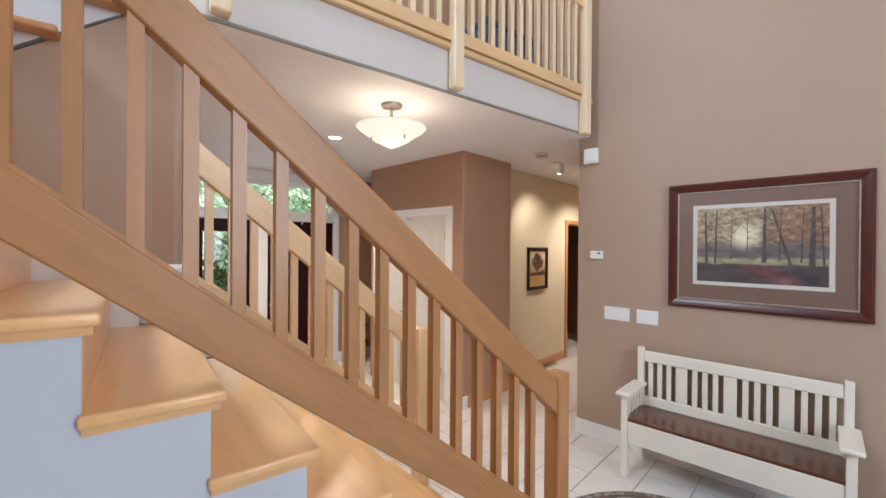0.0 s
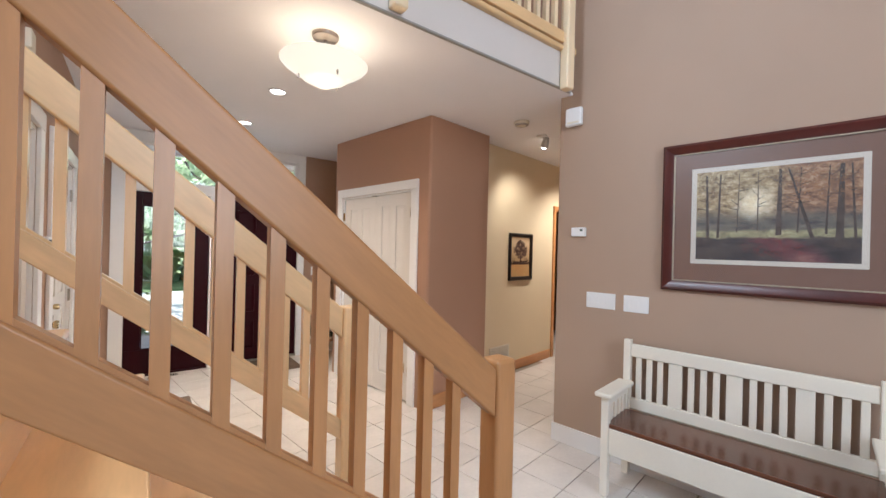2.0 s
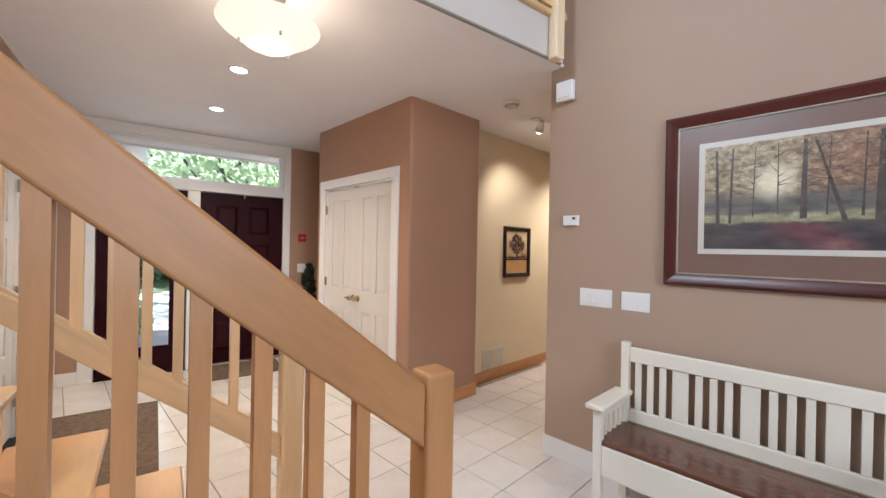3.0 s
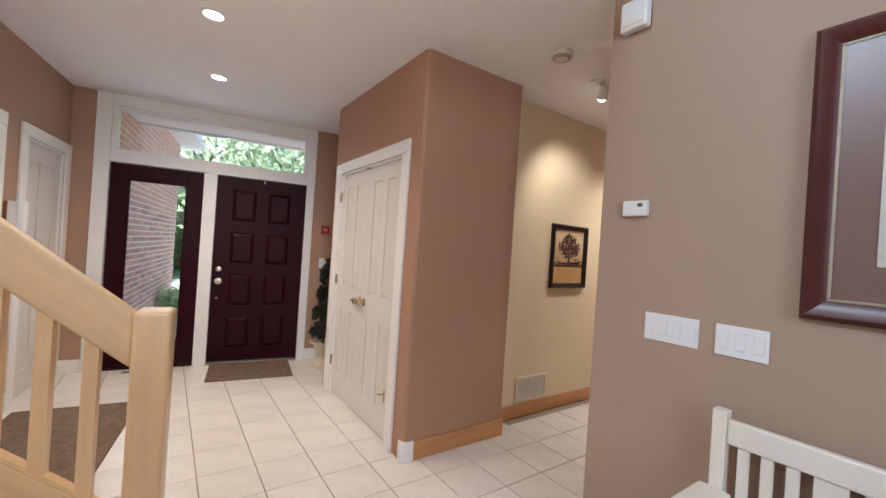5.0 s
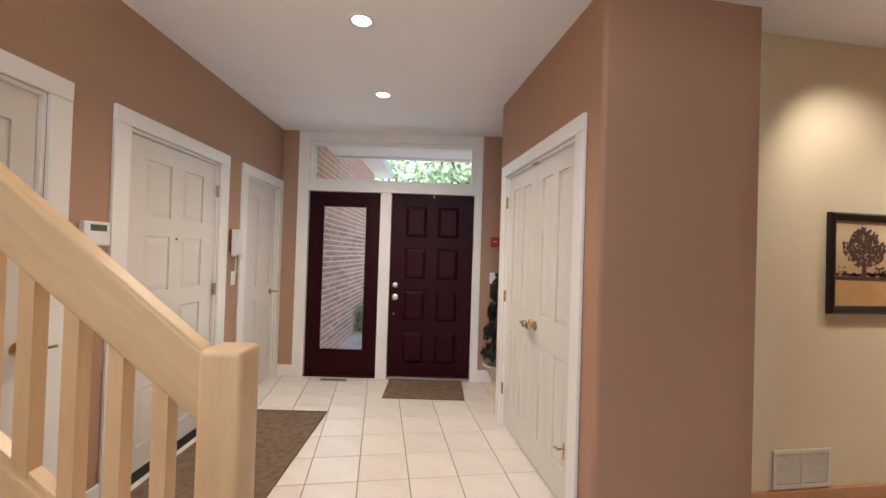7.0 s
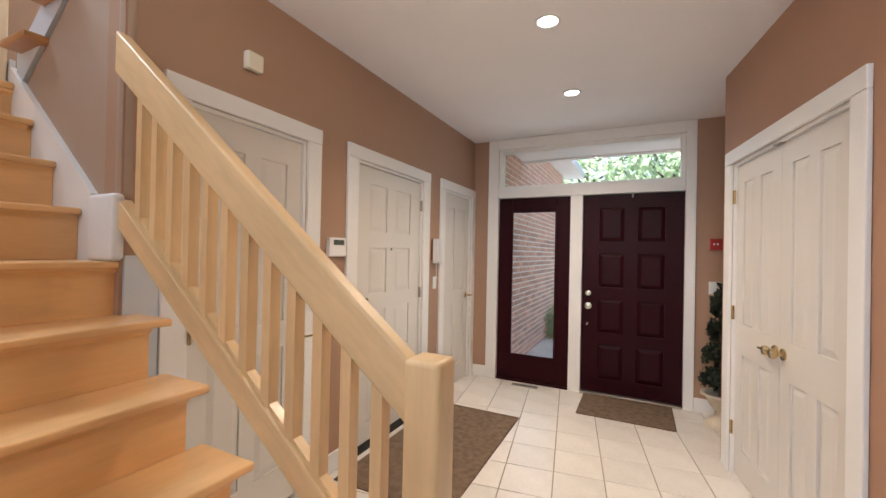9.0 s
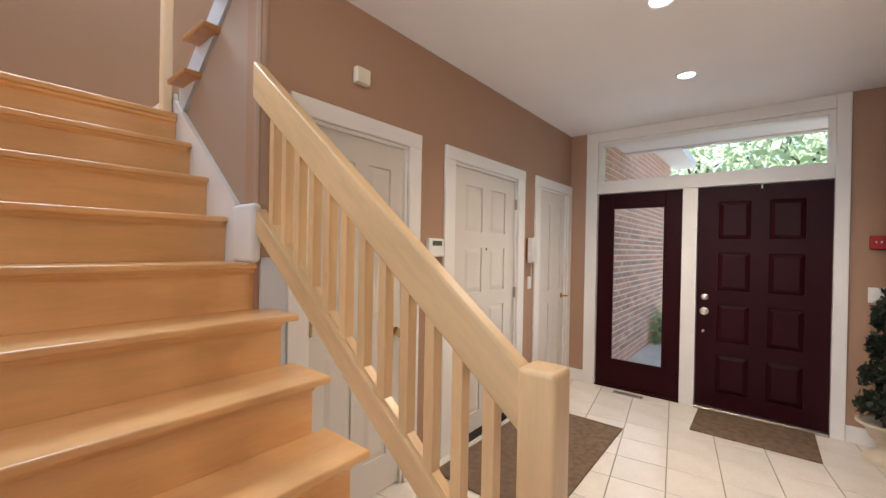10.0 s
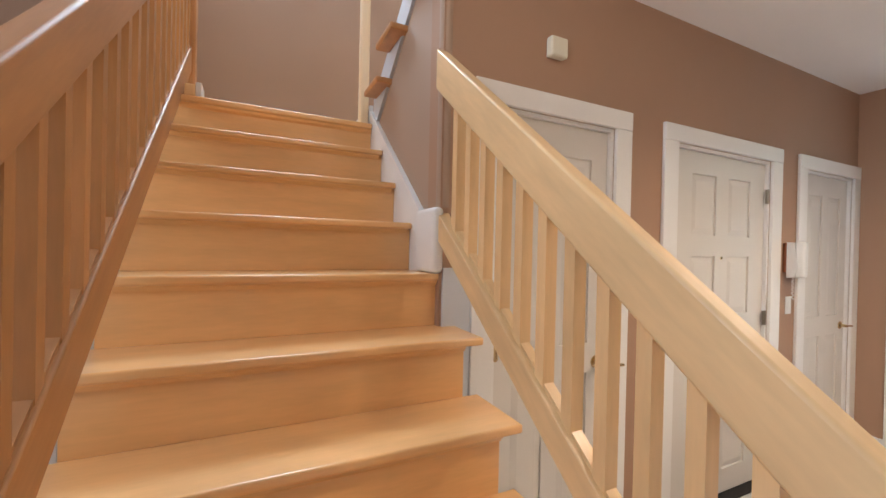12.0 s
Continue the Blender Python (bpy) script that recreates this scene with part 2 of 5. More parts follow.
# ---- large structure ----
LEFT, FRONT, STAIRWALL, GAL = -0.28, 4.0, 0.49, 0.42
PICX, CLOX, BLKY, CRMY, CLOEND, BLKX = 2.80, 2.415, 1.164, 1.345, 2.755, 3.27

# wall with the three doors, on the stair side
bm = bmesh.new()
OPEN = ((0.73, 1.40), (1.86, 2.78), (3.21, 3.93))
edges = [STAIRWALL] + [e for o in OPEN for e in o] + [FRONT + 0.15]
for i in range(0, len(edges), 2):
    bx(bm, LEFT - 0.12, LEFT, edges[i], edges[i + 1], 0, CEIL)
for a, b in OPEN:
    bx(bm, LEFT - 0.12, LEFT, a, b, 2.03, CEIL)
solid("wall_west", bm, TAN, MA, "tan painted hall wall with three white doors", "wall")

# wall beside the lower flight, its top following the upper flight
def under_upper(u):
    return 2.11 + 0.76 * (u + 1.17)


solid("wall_stair", prism([(-2.4, 0), (LEFT - 0.12, 0), (LEFT - 0.12, CEIL), (LEFT, CEIL), (LEFT, under_upper(LEFT)), (-1.17, 2.11), (-2.4, 2.11)], "y", STAIRWALL, STAIRWALL + 0.11), PICTAN, MA,
      "tan painted wall rising beside the wooden stairs", "wall")
bm = lathe([(0.028, 0.0), (0.028, 1.08)], 20, None, (LEFT - 0.024, STAIRWALL + 0.022, 1.60))
solid("wall_corner_bead", bm, PICTAN, MA, "rounded tan wall corner above the skirting", "wall", smooth=40)

# front wall round the entrance
bm = bmesh.new()
bx(bm, LEFT - 0.12, -0.02, FRONT, FRONT + 0.15, 0, CEIL)
bx(bm, 1.86, 3.6, FRONT, FRONT + 0.15, 0, CEIL)
bx(bm, -0.02, 1.86, FRONT, FRONT + 0.15, 2.60, CEIL + 0.25)
solid("wall_north", bm, TAN, MA, "tan entrance wall round the dark front door", "wall")

# closet block
bm = bmesh.new()
prism([(CLOX + 0.02, BLKY), (BLKX, BLKY), (BLKX, CRMY), (BLKX, CLOEND), (3.16, CLOEND), (3.16, BLKY + 0.11), (CLOX + 0.11, BLKY + 0.11), (CLOX + 0.11, 1.40), (CLOX, 1.40), (CLOX, BLKY + 0.02), (CLOX + 0.006, BLKY + 0.006)], "z", 0, CEIL, bm)
bx(bm, CLOX, CLOX + 0.11, 2.59, CLOEND, 0, CEIL)
bx(bm, CLOX, CLOX + 0.11, 1.40, 2.59, 2.03, CEIL)
bx(bm, CLOX + 0.11, 3.16, CLOEND - 0.11, CLOEND, 0, CEIL)
solid("wall_closet", bm, BROWN, ID, "brown painted closet block at the hallway corner", "wall")

# cream corridor wall with a wood-cased opening, and the far end
bm = bmesh.new()
bx(bm, BLKX, 5.06, CRMY, CRMY + 0.12, 0, CEIL)
bx(bm, 5.06, 5.86, CRMY, CRMY + 0.12, 2.05, CEIL)
bx(bm, 5.86, 6.9, CRMY, CRMY + 0.12, 0, CEIL)
solid("wall_corridor", bm, CREAM, ID, "cream painted corridor wall lit by a spotlight", "wall")
bm = bmesh.new()
bx(bm, 6.8, 6.92, -0.2, CRMY, 0, CEIL)
bx(bm, 4.4, 4.5, CRMY + 0.12, 2.8, 0, CEIL)
bx(bm, 6.8, 6.9, CRMY + 0.12, 2.8, 0, CEIL)
bx(bm, 4.4, 6.9, 2.8, 2.9, 0, CEIL)
solid("wall_room_beyond", bm, TAN, ID, "plain wall of the room beyond the corridor", "wall")

# picture wall, two storeys high, and its return along the corridor
bm = bmesh.new()
bx(bm, PICX, PICX + 0.14, -5.3, 0.100, 0, HIGH)
bx(bm, PICX + 0.14, 6.9, -0.01, 0.100, 0, CEIL)
solid("wall_east", bm, PICTAN, ID, "tall tan wall hung with a framed picture", "wall")

# unseen walls closing the two-storey room, with its window and an added landing opening
bm = bmesh.new()
bx(bm, -5.2, -0.9, -5.42, -5.3, 0, HIGH)
bx(bm, 1.1, 2.95, -5.42, -5.3, 0, HIGH)
bx(bm, -0.9, 1.1, -5.42, -5.3, 0, 1.0)
bx(bm, -0.9, 1.1, -5.42, -5.3, 5.05, HIGH)
solid("wall_south", bm, TAN, ID, "tan room wall with a tall window opening", "wall")
solid("wall_room_west", box(-3.95, -3.83, -6.2, -1.0, 0, HIGH), TAN, MA, "plain tan wall at the room's far side", "wall")
solid("wall_room_side", box(-3.95, -2.4, -1.12, -1.001, 0, HIGH), TAN, MA, "tan room wall beside the landing", "wall")
# unseen slab, added only to block the sun at the landing opening
solid("eaves", box(-4.6, -2.53, -0.99, 3.6, 5.36, 5.44), CEILING, MA, "unseen slab added to keep sun off the landing opening", "eaves")
solid("wall_landing", box(-2.52, -2.4, -1.0, 4.2, 0, 4.0), PICTAN, MA, "tan wall behind the stair landing", "wall")
solid("wall_landing_head", box(-2.52, -2.4, -1.0, 4.2, 5.3, HIGH), TAN, MA, "tan wall above the added landing opening", "wall")
solid("wall_landing_pier", box(-2.52, -2.4, -1.0, -0.92, 4.0, 5.3), TAN, MA, "narrow tan wall beside the added landing opening", "wall")
solid("wall_landing_pier", box(-2.52, -2.4, 0.72, 4.2, 4.0, 5.3), TAN, MA, "tan wall beside the added landing opening", "wall")
solid("wall_upper_hall", box(-2.4, 4.2, 2.3, 2.4, UPPER, HIGH), TAN, MA, "tan wall of the upstairs hall", "wall")
solid("wall_landing_side", box(-2.4, -1.62, -0.66, -0.56, 0, HIGH), TAN, MA, "tan wall end beside the stair landing", "wall")
solid("ceiling_high", box(-4.4, 4.6, -6.6, 4.4, HIGH, HIGH + 0.1), CEILING, MA, "white ceiling of the two-storey room", "ceiling")
solid("ceiling", box(LEFT - 0.1, 7.4, GAL, FRONT + 0.1, CEIL, CEIL + 0.02), CEILING, MA, "smooth white hall ceiling with downlights", "ceiling")
solid("upper_floor", box(LEFT - 0.1, 4.2, GAL + 0.01, FRONT + 0.1, CEIL + 0.024, UPPER - 0.02), CEILING, MA, "upstairs floor over the hall", "floor")
solid("wall_upper_end", box(4.1, 4.2, GAL + 0.12, 2.299, UPPER, HIGH), TAN, MA, "tan end wall of the upstairs hall", "wall")
solid("wall_upper_side", box(2.75, 4.2, GAL + 0.01, GAL + 0.11, UPPER, HIGH), TAN, MA, "tan wall where the gallery rail ends", "wall")

# ---- stairs ----
RISE, RUN, FIRST = 0.2015, 0.2235, -0.062


def step_z(k):
    """Top of the k-th tread; the tiled floor makes the first riser shorter."""
    return FIRST + RISE * k if k else 0.0


def nose(k):
    return 0.165 - RUN * (k - 5)


NEAR = -0.56


RAIL_V = -0.495


stairs = thing("staircase", MA, "maple staircase with white stringers climbing to a landing", "staircase", kind="structure")
for k in range(1, 11):
    u, z = nose(k), step_z(k)
    v0 = NEAR - 0.022 if k > 1 else NEAR + 0.095
    v1 = 0.465 if k > 7 else (0.56 if k > 1 else 0.475)
    # tread board with rounded nosing, and a small cove below it
    bm = box(u - RUN - 0.036, u, v0, v1, z - 0.027, z, 0.0075, 3)
    part("tread", bm, MAPLE_V, stairs, smooth="edges")
    bm = prism([(u - 0.029, z - 0.0272), (u - 0.012, z - 0.0272), (u - 0.013, z - 0.033), (u - 0.020, z - 0.040), (u - 0.023, z - 0.046), (u - 0.029, z - 0.046)], "y", v0 + 0.018, min(v1 - 0.018, 0.4985))
    part("cove_moulding", bm, MAPLE_V, stairs, smooth=30)
    part("riser", box(u - 0.047, u - 0.029, NEAR + 0.0215 if k > 1 else NEAR + 0.10, min(v1, 0.4985), step_z(k - 1), z - 0.0275, 0.001), MAPLE_V, stairs)
    if k > 1:
        # the cove turns the corner and runs back under the overhanging tread end
        bm = prism([(NEAR - 0.0005, z - 0.0275), (NEAR - 0.011, z - 0.0275), (NEAR - 0.010, z - 0.033), (NEAR - 0.006, z - 0.039), (NEAR - 0.004, z - 0.046), (NEAR - 0.0005, z - 0.046)], "x", u - RUN - 0.03, u - 0.012)
        part("cove_moulding", bm, MAPLE_V, stairs, smooth=30)
# landing
u, LANDING = nose(11), step_z(11)
part("landing_tread", box(u - 0.12, u, NEAR - 0.022, 0.465, LANDING - 0.032, LANDING, 0.009, 3), MAPLE_V, stairs, smooth="edges")
part("cove_moulding", prism([(u - 0.030, LANDING - 0.033), (u - 0.012, LANDING - 0.033), (u - 0.014, LANDING - 0.045), (u - 0.030, LANDING - 0.056)], "y", NEAR, 0.464), MAPLE_V, stairs)
part("riser", box(u - 0.047, u - 0.029, NEAR, 0.465, step_z(10), LANDING - 0.033), MAPLE_V, stairs)
part("landing_floor", box(-2.4, u - 0.12, -0.56, 1.75, LANDING - 0.03, LANDING, 0.002), MAPLE_V, stairs)


def side_outline(top_k, u_end, back=0.03):
    """Stepped outline below the treads, from the floor at the foot to u_end."""
    pts = [(nose(1) - back, 0.0)]
    for k in range(1, top_k + 1):
        pts += [(nose(k) - back, step_z(k) - 0.028), (nose(k + 1) - back, step_z(k) - 0.028)]
    pts[-1] = (u_end, pts[-1][1])
    pts.append((u_end, 0.0))
    return pts


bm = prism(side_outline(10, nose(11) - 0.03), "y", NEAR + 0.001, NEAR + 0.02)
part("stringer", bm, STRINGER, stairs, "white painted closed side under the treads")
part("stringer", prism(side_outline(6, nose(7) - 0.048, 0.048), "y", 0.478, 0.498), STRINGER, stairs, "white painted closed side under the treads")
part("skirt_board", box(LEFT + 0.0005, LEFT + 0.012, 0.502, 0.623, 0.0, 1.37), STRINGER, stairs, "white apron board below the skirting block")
# white skirting on the wall side, ending in a rounded block
part("skirt_board", prism([(-0.44, 1.605), (-1.24, 2.245), (-1.24, 1.9), (-0.44, 1.2)], "y", 0.466, 0.4895), TRIM, stairs, "white skirting board along the wall")
bm = box(-0.44, LEFT + 0.022, 0.452, 0.50, step_z(7), 1.60, 0.02, 4)
part("skirt_block", bm, TRIM, stairs, "rounded white end block", smooth=40)
part("skirt_board", box(-2.39, -1.25, 0.466, 0.4895, LANDING, LANDING + 0.13, 0.004), TRIM, stairs)
part("skirt_board", box(-2.395, -2.38, -0.55, 1.7, LANDING, LANDING + 0.13, 0.004), TRIM, stairs)
part("skirt_board", box(-2.3, -1.615, -0.558, -0.545, LANDING, LANDING + 0.13, 0.004), TRIM, stairs)
part("skirt_block", box(-1.31, -1.185, -0.458, -0.412, LANDING, LANDING + 0.058, 0.006, 2), MAPLE_Z, stairs, "low pale maple block at the landing edge")
part("skirt_block", box(-1.31, -1.185, -0.4115, -0.385, LANDING, LANDING + 0.07, 0.006, 2), TRIM, stairs)
part("skirt_block", box(-1.63, -1.60, -0.60, -0.54, LANDING, LANDING + 0.118, 0.008, 2), TRIM, stairs)

# upper flight, turning back above the hall wall
RISE2 = (UPPER - LANDING) / 5
upper = thing("upper_staircase", MA, "short upper maple flight with a white stringer", "staircase", kind="structure")
for k in range(1, 6):
    u, z = -1.16 + RUN * (k - 1), LANDING + RISE2 * k
    if k < 5:
        # upper treads share the maple that has shade in its colour
        part("tread", box(u, u + RUN + 0.03, 0.405, 1.7, z - 0.030, z, 0.009, 3), SHADED_Z, upper, smooth="edges")
    part("riser", box(u + 0.03, u + 0.048, 0.50, 1.7, z - RISE2, z - 0.033), MAPLE_V, upper)
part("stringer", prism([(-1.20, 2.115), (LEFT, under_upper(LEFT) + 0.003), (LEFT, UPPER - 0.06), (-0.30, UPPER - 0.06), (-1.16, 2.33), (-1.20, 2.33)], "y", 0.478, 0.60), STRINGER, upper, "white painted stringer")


def bar(p, q, w, h, bevel=0.008):
    """A sloping rail with upright ends. p, q: middle of its top edge at both ends."""
    bm = bmesh.new()
    rows = []
    for u, v, z in (p, q):
        rows.append([bm.verts.new((u, v + dv, z + dz)) for dv, dz in ((-w / 2, 0), (w / 2, 0), (w / 2, -h), (-w / 2, -h))])
    a, b = rows
    bm.faces.new(a)
    bm.faces.new(b[::-1])
    for i in range(4):
        bm.faces.new((a[i], b[i], b[(i + 1) % 4], a[(i + 1) % 4]))
    bmesh.ops.recalc_face_normals(bm, faces=bm.faces)
    if bevel:
        bmesh.ops.bevel(bm, geom=bm.edges[:], offset=bevel, segments=3, affect="EDGES", profile=0.5)
    return bm


def newel(parent, u, v, top, w=0.10, z0=0.0, material=MAPLE_Z):
    bm = box(u - w / 2, u + w / 2, v - w / 2, v + w / 2, z0, top, 0.013, 4)
    return part("newel_post", bm, material, parent, smooth="edges")


# rail on the hall side, from the newel to the wall corner
far = thing("stair_railing", MA, "maple stair railing with square balusters beside the hall", "railing", "stair railings")
FV = 0.518


def far_top(u):
    return 1.152 + 0.83 * (0.975 - u)


def far_low(u):
    return 0.79 + 0.80 * (0.715 - u)


newel(far, 1.018, FV, 1.163, 0.092)
part("handrail", bar((0.9715, FV, far_top(0.9715)), (-0.29, FV - 0.03, far_top(-0.29)), 0.05, 0.155), MAPLE_R, far, smooth="edges")
part("bottom_rail", bar((0.9715, FV, far_low(0.9715)), (-0.272, FV - 0.02, far_low(-0.272)), 0.05, 0.10, 0.004), MAPLE_R, far, smooth="edges")
for i in range(12):
    u = -0.184 + 0.0971 * i
    b = 0.0165
    part("baluster", prism([(u - b, far_low(u - b) - 0.005), (u + b, far_low(u + b) - 0.005), (u + b, far_top(u + b) - 0.15), (u - b, far_top(u - b) - 0.15)], "y", FV - 0.021, FV + 0.014), MAPLE_Z, far)
    if i < 11:
        c, d = u + b, u + 0.0971 - b
        part("fillet", prism([(c, far_low(c) - 0.002), (d, far_low(d) - 0.002), (d, far_low(d) + 0.012), (c, far_low(c) + 0.012)], "y", FV - 0.018, FV + 0.012), MAPLE_R, far)

# rail on the room side, climbing on to the landing
near = thing("stair_railing", MA, "long maple stair railing with square balusters beside the room", "railing", "stair railings")


def near_top(u):
    return 1.153 + 0.83 * (0.975 - u)


def near_low(u):
    return 0.594 + 0.80 * (0.9 - u)


newel(near, 1.097, RAIL_V + 0.012, 1.112, 0.086, material=SHADED_Z)
part("handrail", bar((1.0535, RAIL_V, near_top(1.0535)), (-1.58, RAIL_V, near_top(-1.58)), 0.05, 0.155), SHADED_R, near, smooth="edges")
part("bottom_rail", bar((1.0535, RAIL_V, near_low(1.0535)), (-1.58, RAIL_V, near_low(-1.58)), 0.05, 0.145, 0.006), SHADED_R, near, smooth="edges")
newel(near, -1.56, RAIL_V, 3.33, 0.085, LANDING, SHADED_Z)
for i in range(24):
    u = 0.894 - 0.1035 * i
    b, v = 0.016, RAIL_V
    part("baluster", prism([(u - b, near_low(u - b) - 0.005), (u + b, near_low(u + b) - 0.005), (u + b, near_top(u + b) - 0.15), (u - b, near_top(u - b) - 0.15)], "y", v - 0.0165, v + 0.0165), SHADED_Z, near)
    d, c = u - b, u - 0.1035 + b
    part("fillet", prism([(c, near_low(c) - 0.002), (d, near_low(d) - 0.002), (d, near_low(d) + 0.012), (c, near_low(c) + 0.012)], "y", v - 0.014, v + 0.014), SHADED_R, near)

# post of the upper flight
post = thing("landing_newel_post", MA, "pale maple newel post standing on the landing", "post")
newel(post, -1.275, 0.435, 3.3, 0.055, LANDING, LIT_Z)

# ---- gallery above the hall ----
solid("gallery_fascia", box(LEFT, 2.72, GAL - 0.015, GAL + 0.006, CEIL + 0.016, 2.95), FASCIA, MA, "white fascia board along the gallery edge", "fascia")
solid("trim_gallery", box(LEFT, 2.72, GAL - 0.024, GAL - 0.001, CEIL - 0.002, CEIL + 0.012, 0.003), VENTGREY, MA, "thin grey trim under the gallery edge", "trim")
solid("trim_gallery_nosing", box(LEFT, 2.715, GAL - 0.05, GAL + 0.10, 2.953, UPPER, 0.012, 3), MAPLE_U, MA, "rounded maple nosing on the gallery edge", "trim", smooth="edges")
gallery = thing("gallery_railing", MA, "maple gallery railing, slim balusters paled as if daylit", "railing")
GV = GAL - 0.055
for u in (-0.16, 1.175, 2.615):
    bm = box(u - 0.042, u + 0.042, GV - 0.036, GV + 0.036, 2.70 if u < 2 else 2.665, 3.98, 0.012, 3)
    part("post", bm, LIT_Z, gallery, smooth="edges")
for a, b in ((-0.12, 1.135), (1.217, 2.575)):
    part("bottom_rail", bar((a, GV + 0.02, 3.085), (b, GV + 0.02, 3.085), 0.04, 0.085, 0.006), MAPLE_U, gallery, smooth="edges")
    part("top_rail", bar((a, GV + 0.02, 3.87), (b, GV + 0.02, 3.87), 0.05, 0.12, 0.008), MAPLE_U, gallery, smooth="edges")
    n = round((b - a) / 0.099)
    for i in range(1, n):
        u = a + (b - a) * i / n
        part("baluster", box(u - 0.017, u + 0.017, GV + 0.003, GV + 0.037, 3.08, 3.76), LIT_Z, gallery)
part("wall_bracket", box(2.66, 2.70, GV - 0.02, GV + 0.05, 2.94, 2.99, 0.006), MAPLE_U, gallery)


# ---- doors ----
def casing(parent, w, h, side, top, out=0.022, proud=0.02, material=TRIM, reveal=0.12):
    """Flat casing round an opening w wide; local x to the right, y into the wall."""
    for x0, x1 in ((-side, 0.0), (w, w + side)):
        part("casing", box(x0, x1, -proud, -0.0005, 0, h, 0.004, 2), material, parent)
    part("casing", box(-side, w + side, -proud - 0.002, -0.0005, h + 0.0005, h + top, 0.004, 2), material, parent)
    part("jamb", box(0.0, 0.018, 0.0005, reveal, 0, h), material, parent)
    part("jamb", box(w - 0.018, w, 0.0005, reveal, 0, h), material, parent)
    part("jamb", box(0.018, w - 0.018, 0.0005, reveal, h - 0.018, h), material, parent)


def leaf(name, parent, x0, w, z0, h, panels, material, y0=0.02, thick=0.04, depth=0.011, label=""):
    """A panelled leaf: panels are rectangles (x, z, width, height) within the leaf."""
    bm = box(x0, x0 + w, y0 + depth, y0 + thick, z0, z0 + h)
    xs = sorted({0.0, w, *[p[0] for p in panels], *[p[0] + p[2] for p in panels]})
    zs = sorted({0.0, h, *[p[1] for p in panels], *[p[1] + p[3] for p in panels]})
    for a, b in zip(xs, xs[1:]):
        for c, d in zip(zs, zs[1:]):
            mx, mz = (a + b) / 2, (c + d) / 2
            if not any(p[0] < mx < p[0] + p[2] and p[1] < mz < p[1] + p[3] for p in panels):
                bx(bm, x0 + a, x0 + b, y0, y0 + depth + 0.001, z0 + c, z0 + d)
    ob = part(name, bm, material, parent, label)
    for p in panels:
        g = 0.022
        b2 = bmesh.new()
        a0, a1, c0, c1 = x0 + p[0], x0 + p[0] + p[2], z0 + p[1], z0 + p[1] + p[3]
        outer = [b2.verts.new(q) for q in ((a0 + g * 0.12, y0 + depth, c0 + g * 0.12), (a1 - g * 0.12, y0 + depth, c0 + g * 0.12), (a1 - g * 0.12, y0 + depth, c1 - g * 0.12), (a0 + g * 0.12, y0 + depth, c1 - g * 0.12))]
        g2 = g * 1.7
        inner = [b2.verts.new(q) for q in ((a0 + g2, y0 + 0.002, c0 + g2), (a1 - g2, y0 + 0.002, c0 + g2), (a1 - g2, y0 + 0.002, c1 - g2), (a0 + g2, y0 + 0.002, c1 - g2))]
        b2.faces.new(inner)
        for i in range(4):
            b2.faces.new((outer[i], outer[(i + 1) % 4], inner[(i + 1) % 4], inner[i]))
        bmesh.ops.recalc_face_normals(b2, faces=b2.faces)
        part("panel", b2, material, ob)
    return ob


def hinge(parent, x, z, material=STEEL, y=0.012):
    bm = tube(bmesh.new(), (x, y - 0.012, z - 0.045), (x, y - 0.012, z + 0.045), 0.007, 10)
    bx(bm, x - 0.016, x + 0.016, y - 0.008, y - 0.004, z - 0.045, z + 0.045)
    part("hinge", bm, material, parent)


def knob(parent, x, z, y=0.0, material=BRASS, r=0.027, name="knob"):
    bm = lathe([(0.0, 0.0), (r * 1.15, 0.0), (r * 1.15, 0.006), (r * 0.4, 0.009), (r * 0.4, 0.028), (r * 0.8, 0.034), (r, 0.046), (r * 0.85, 0.060), (0.0, 0.064)], 18)
    bmesh.ops.transform(bm, matrix=Matrix.Translation((x, y, z)) @ pose(0, 0, 0, 90), verts=bm.verts)
    part(name, bm, material, parent, smooth=50)


def lever(parent, x, z, y=0.0, way=-1, material=BRASS):
    bm = lathe([(0.0, 0.0), (0.028, 0.0), (0.028, 0.007), (0.011, 0.010), (0.010, 0.042), (0.0, 0.044)], 16)
    bmesh.ops.transform(bm, matrix=Matrix.Translation((x, y, z)) @ pose(0, 0, 0, 90), verts=bm.verts)
    tube(bm, (x, y - 0.038, z), (x + way * 0.10, y - 0.036, z - 0.006), 0.007, 10)
    part("handle", bm, material, parent, smooth=50)


def left_at(v):
    return MA @ Matrix.Translation((LEFT, v, 0)) @ pose(0, 0, 0, 0, 0, 90)


def two_by(w, h, cols, rows, stile, mid):
    """Panels in columns: rows are (z, height)."""
    pw = (w - 2 * stile - (cols - 1) * mid) / cols
    return [(stile + c * (pw + mid), z, pw, ph) for c in range(cols) for z, ph in rows]


EIGHT = ((0.14, 0.34), (0.60, 0.34), (1.06, 0.34), (1.52, 0.34))
FOUR = ((0.20, 0.66), (1.00, 0.86))

d3 = thing("door_3", left_at(0.73), "closed white panelled closet door behind the railing", "door", kind="structure")
casing(d3, 0.67, 2.03, 0.105, 0.09)
leaf("door_leaf", d3, 0.02, 0.63, 0.012, 2.0, two_by(0.63, 2.0, 2, FOUR, 0.10, 0.09), DOORWHITE)
for z in (0.25, 1.03, 1.80):
    hinge(d3, 0.022, z, BRASS)
knob(d3, 0.605, 0.92, 0.02, BRASS)
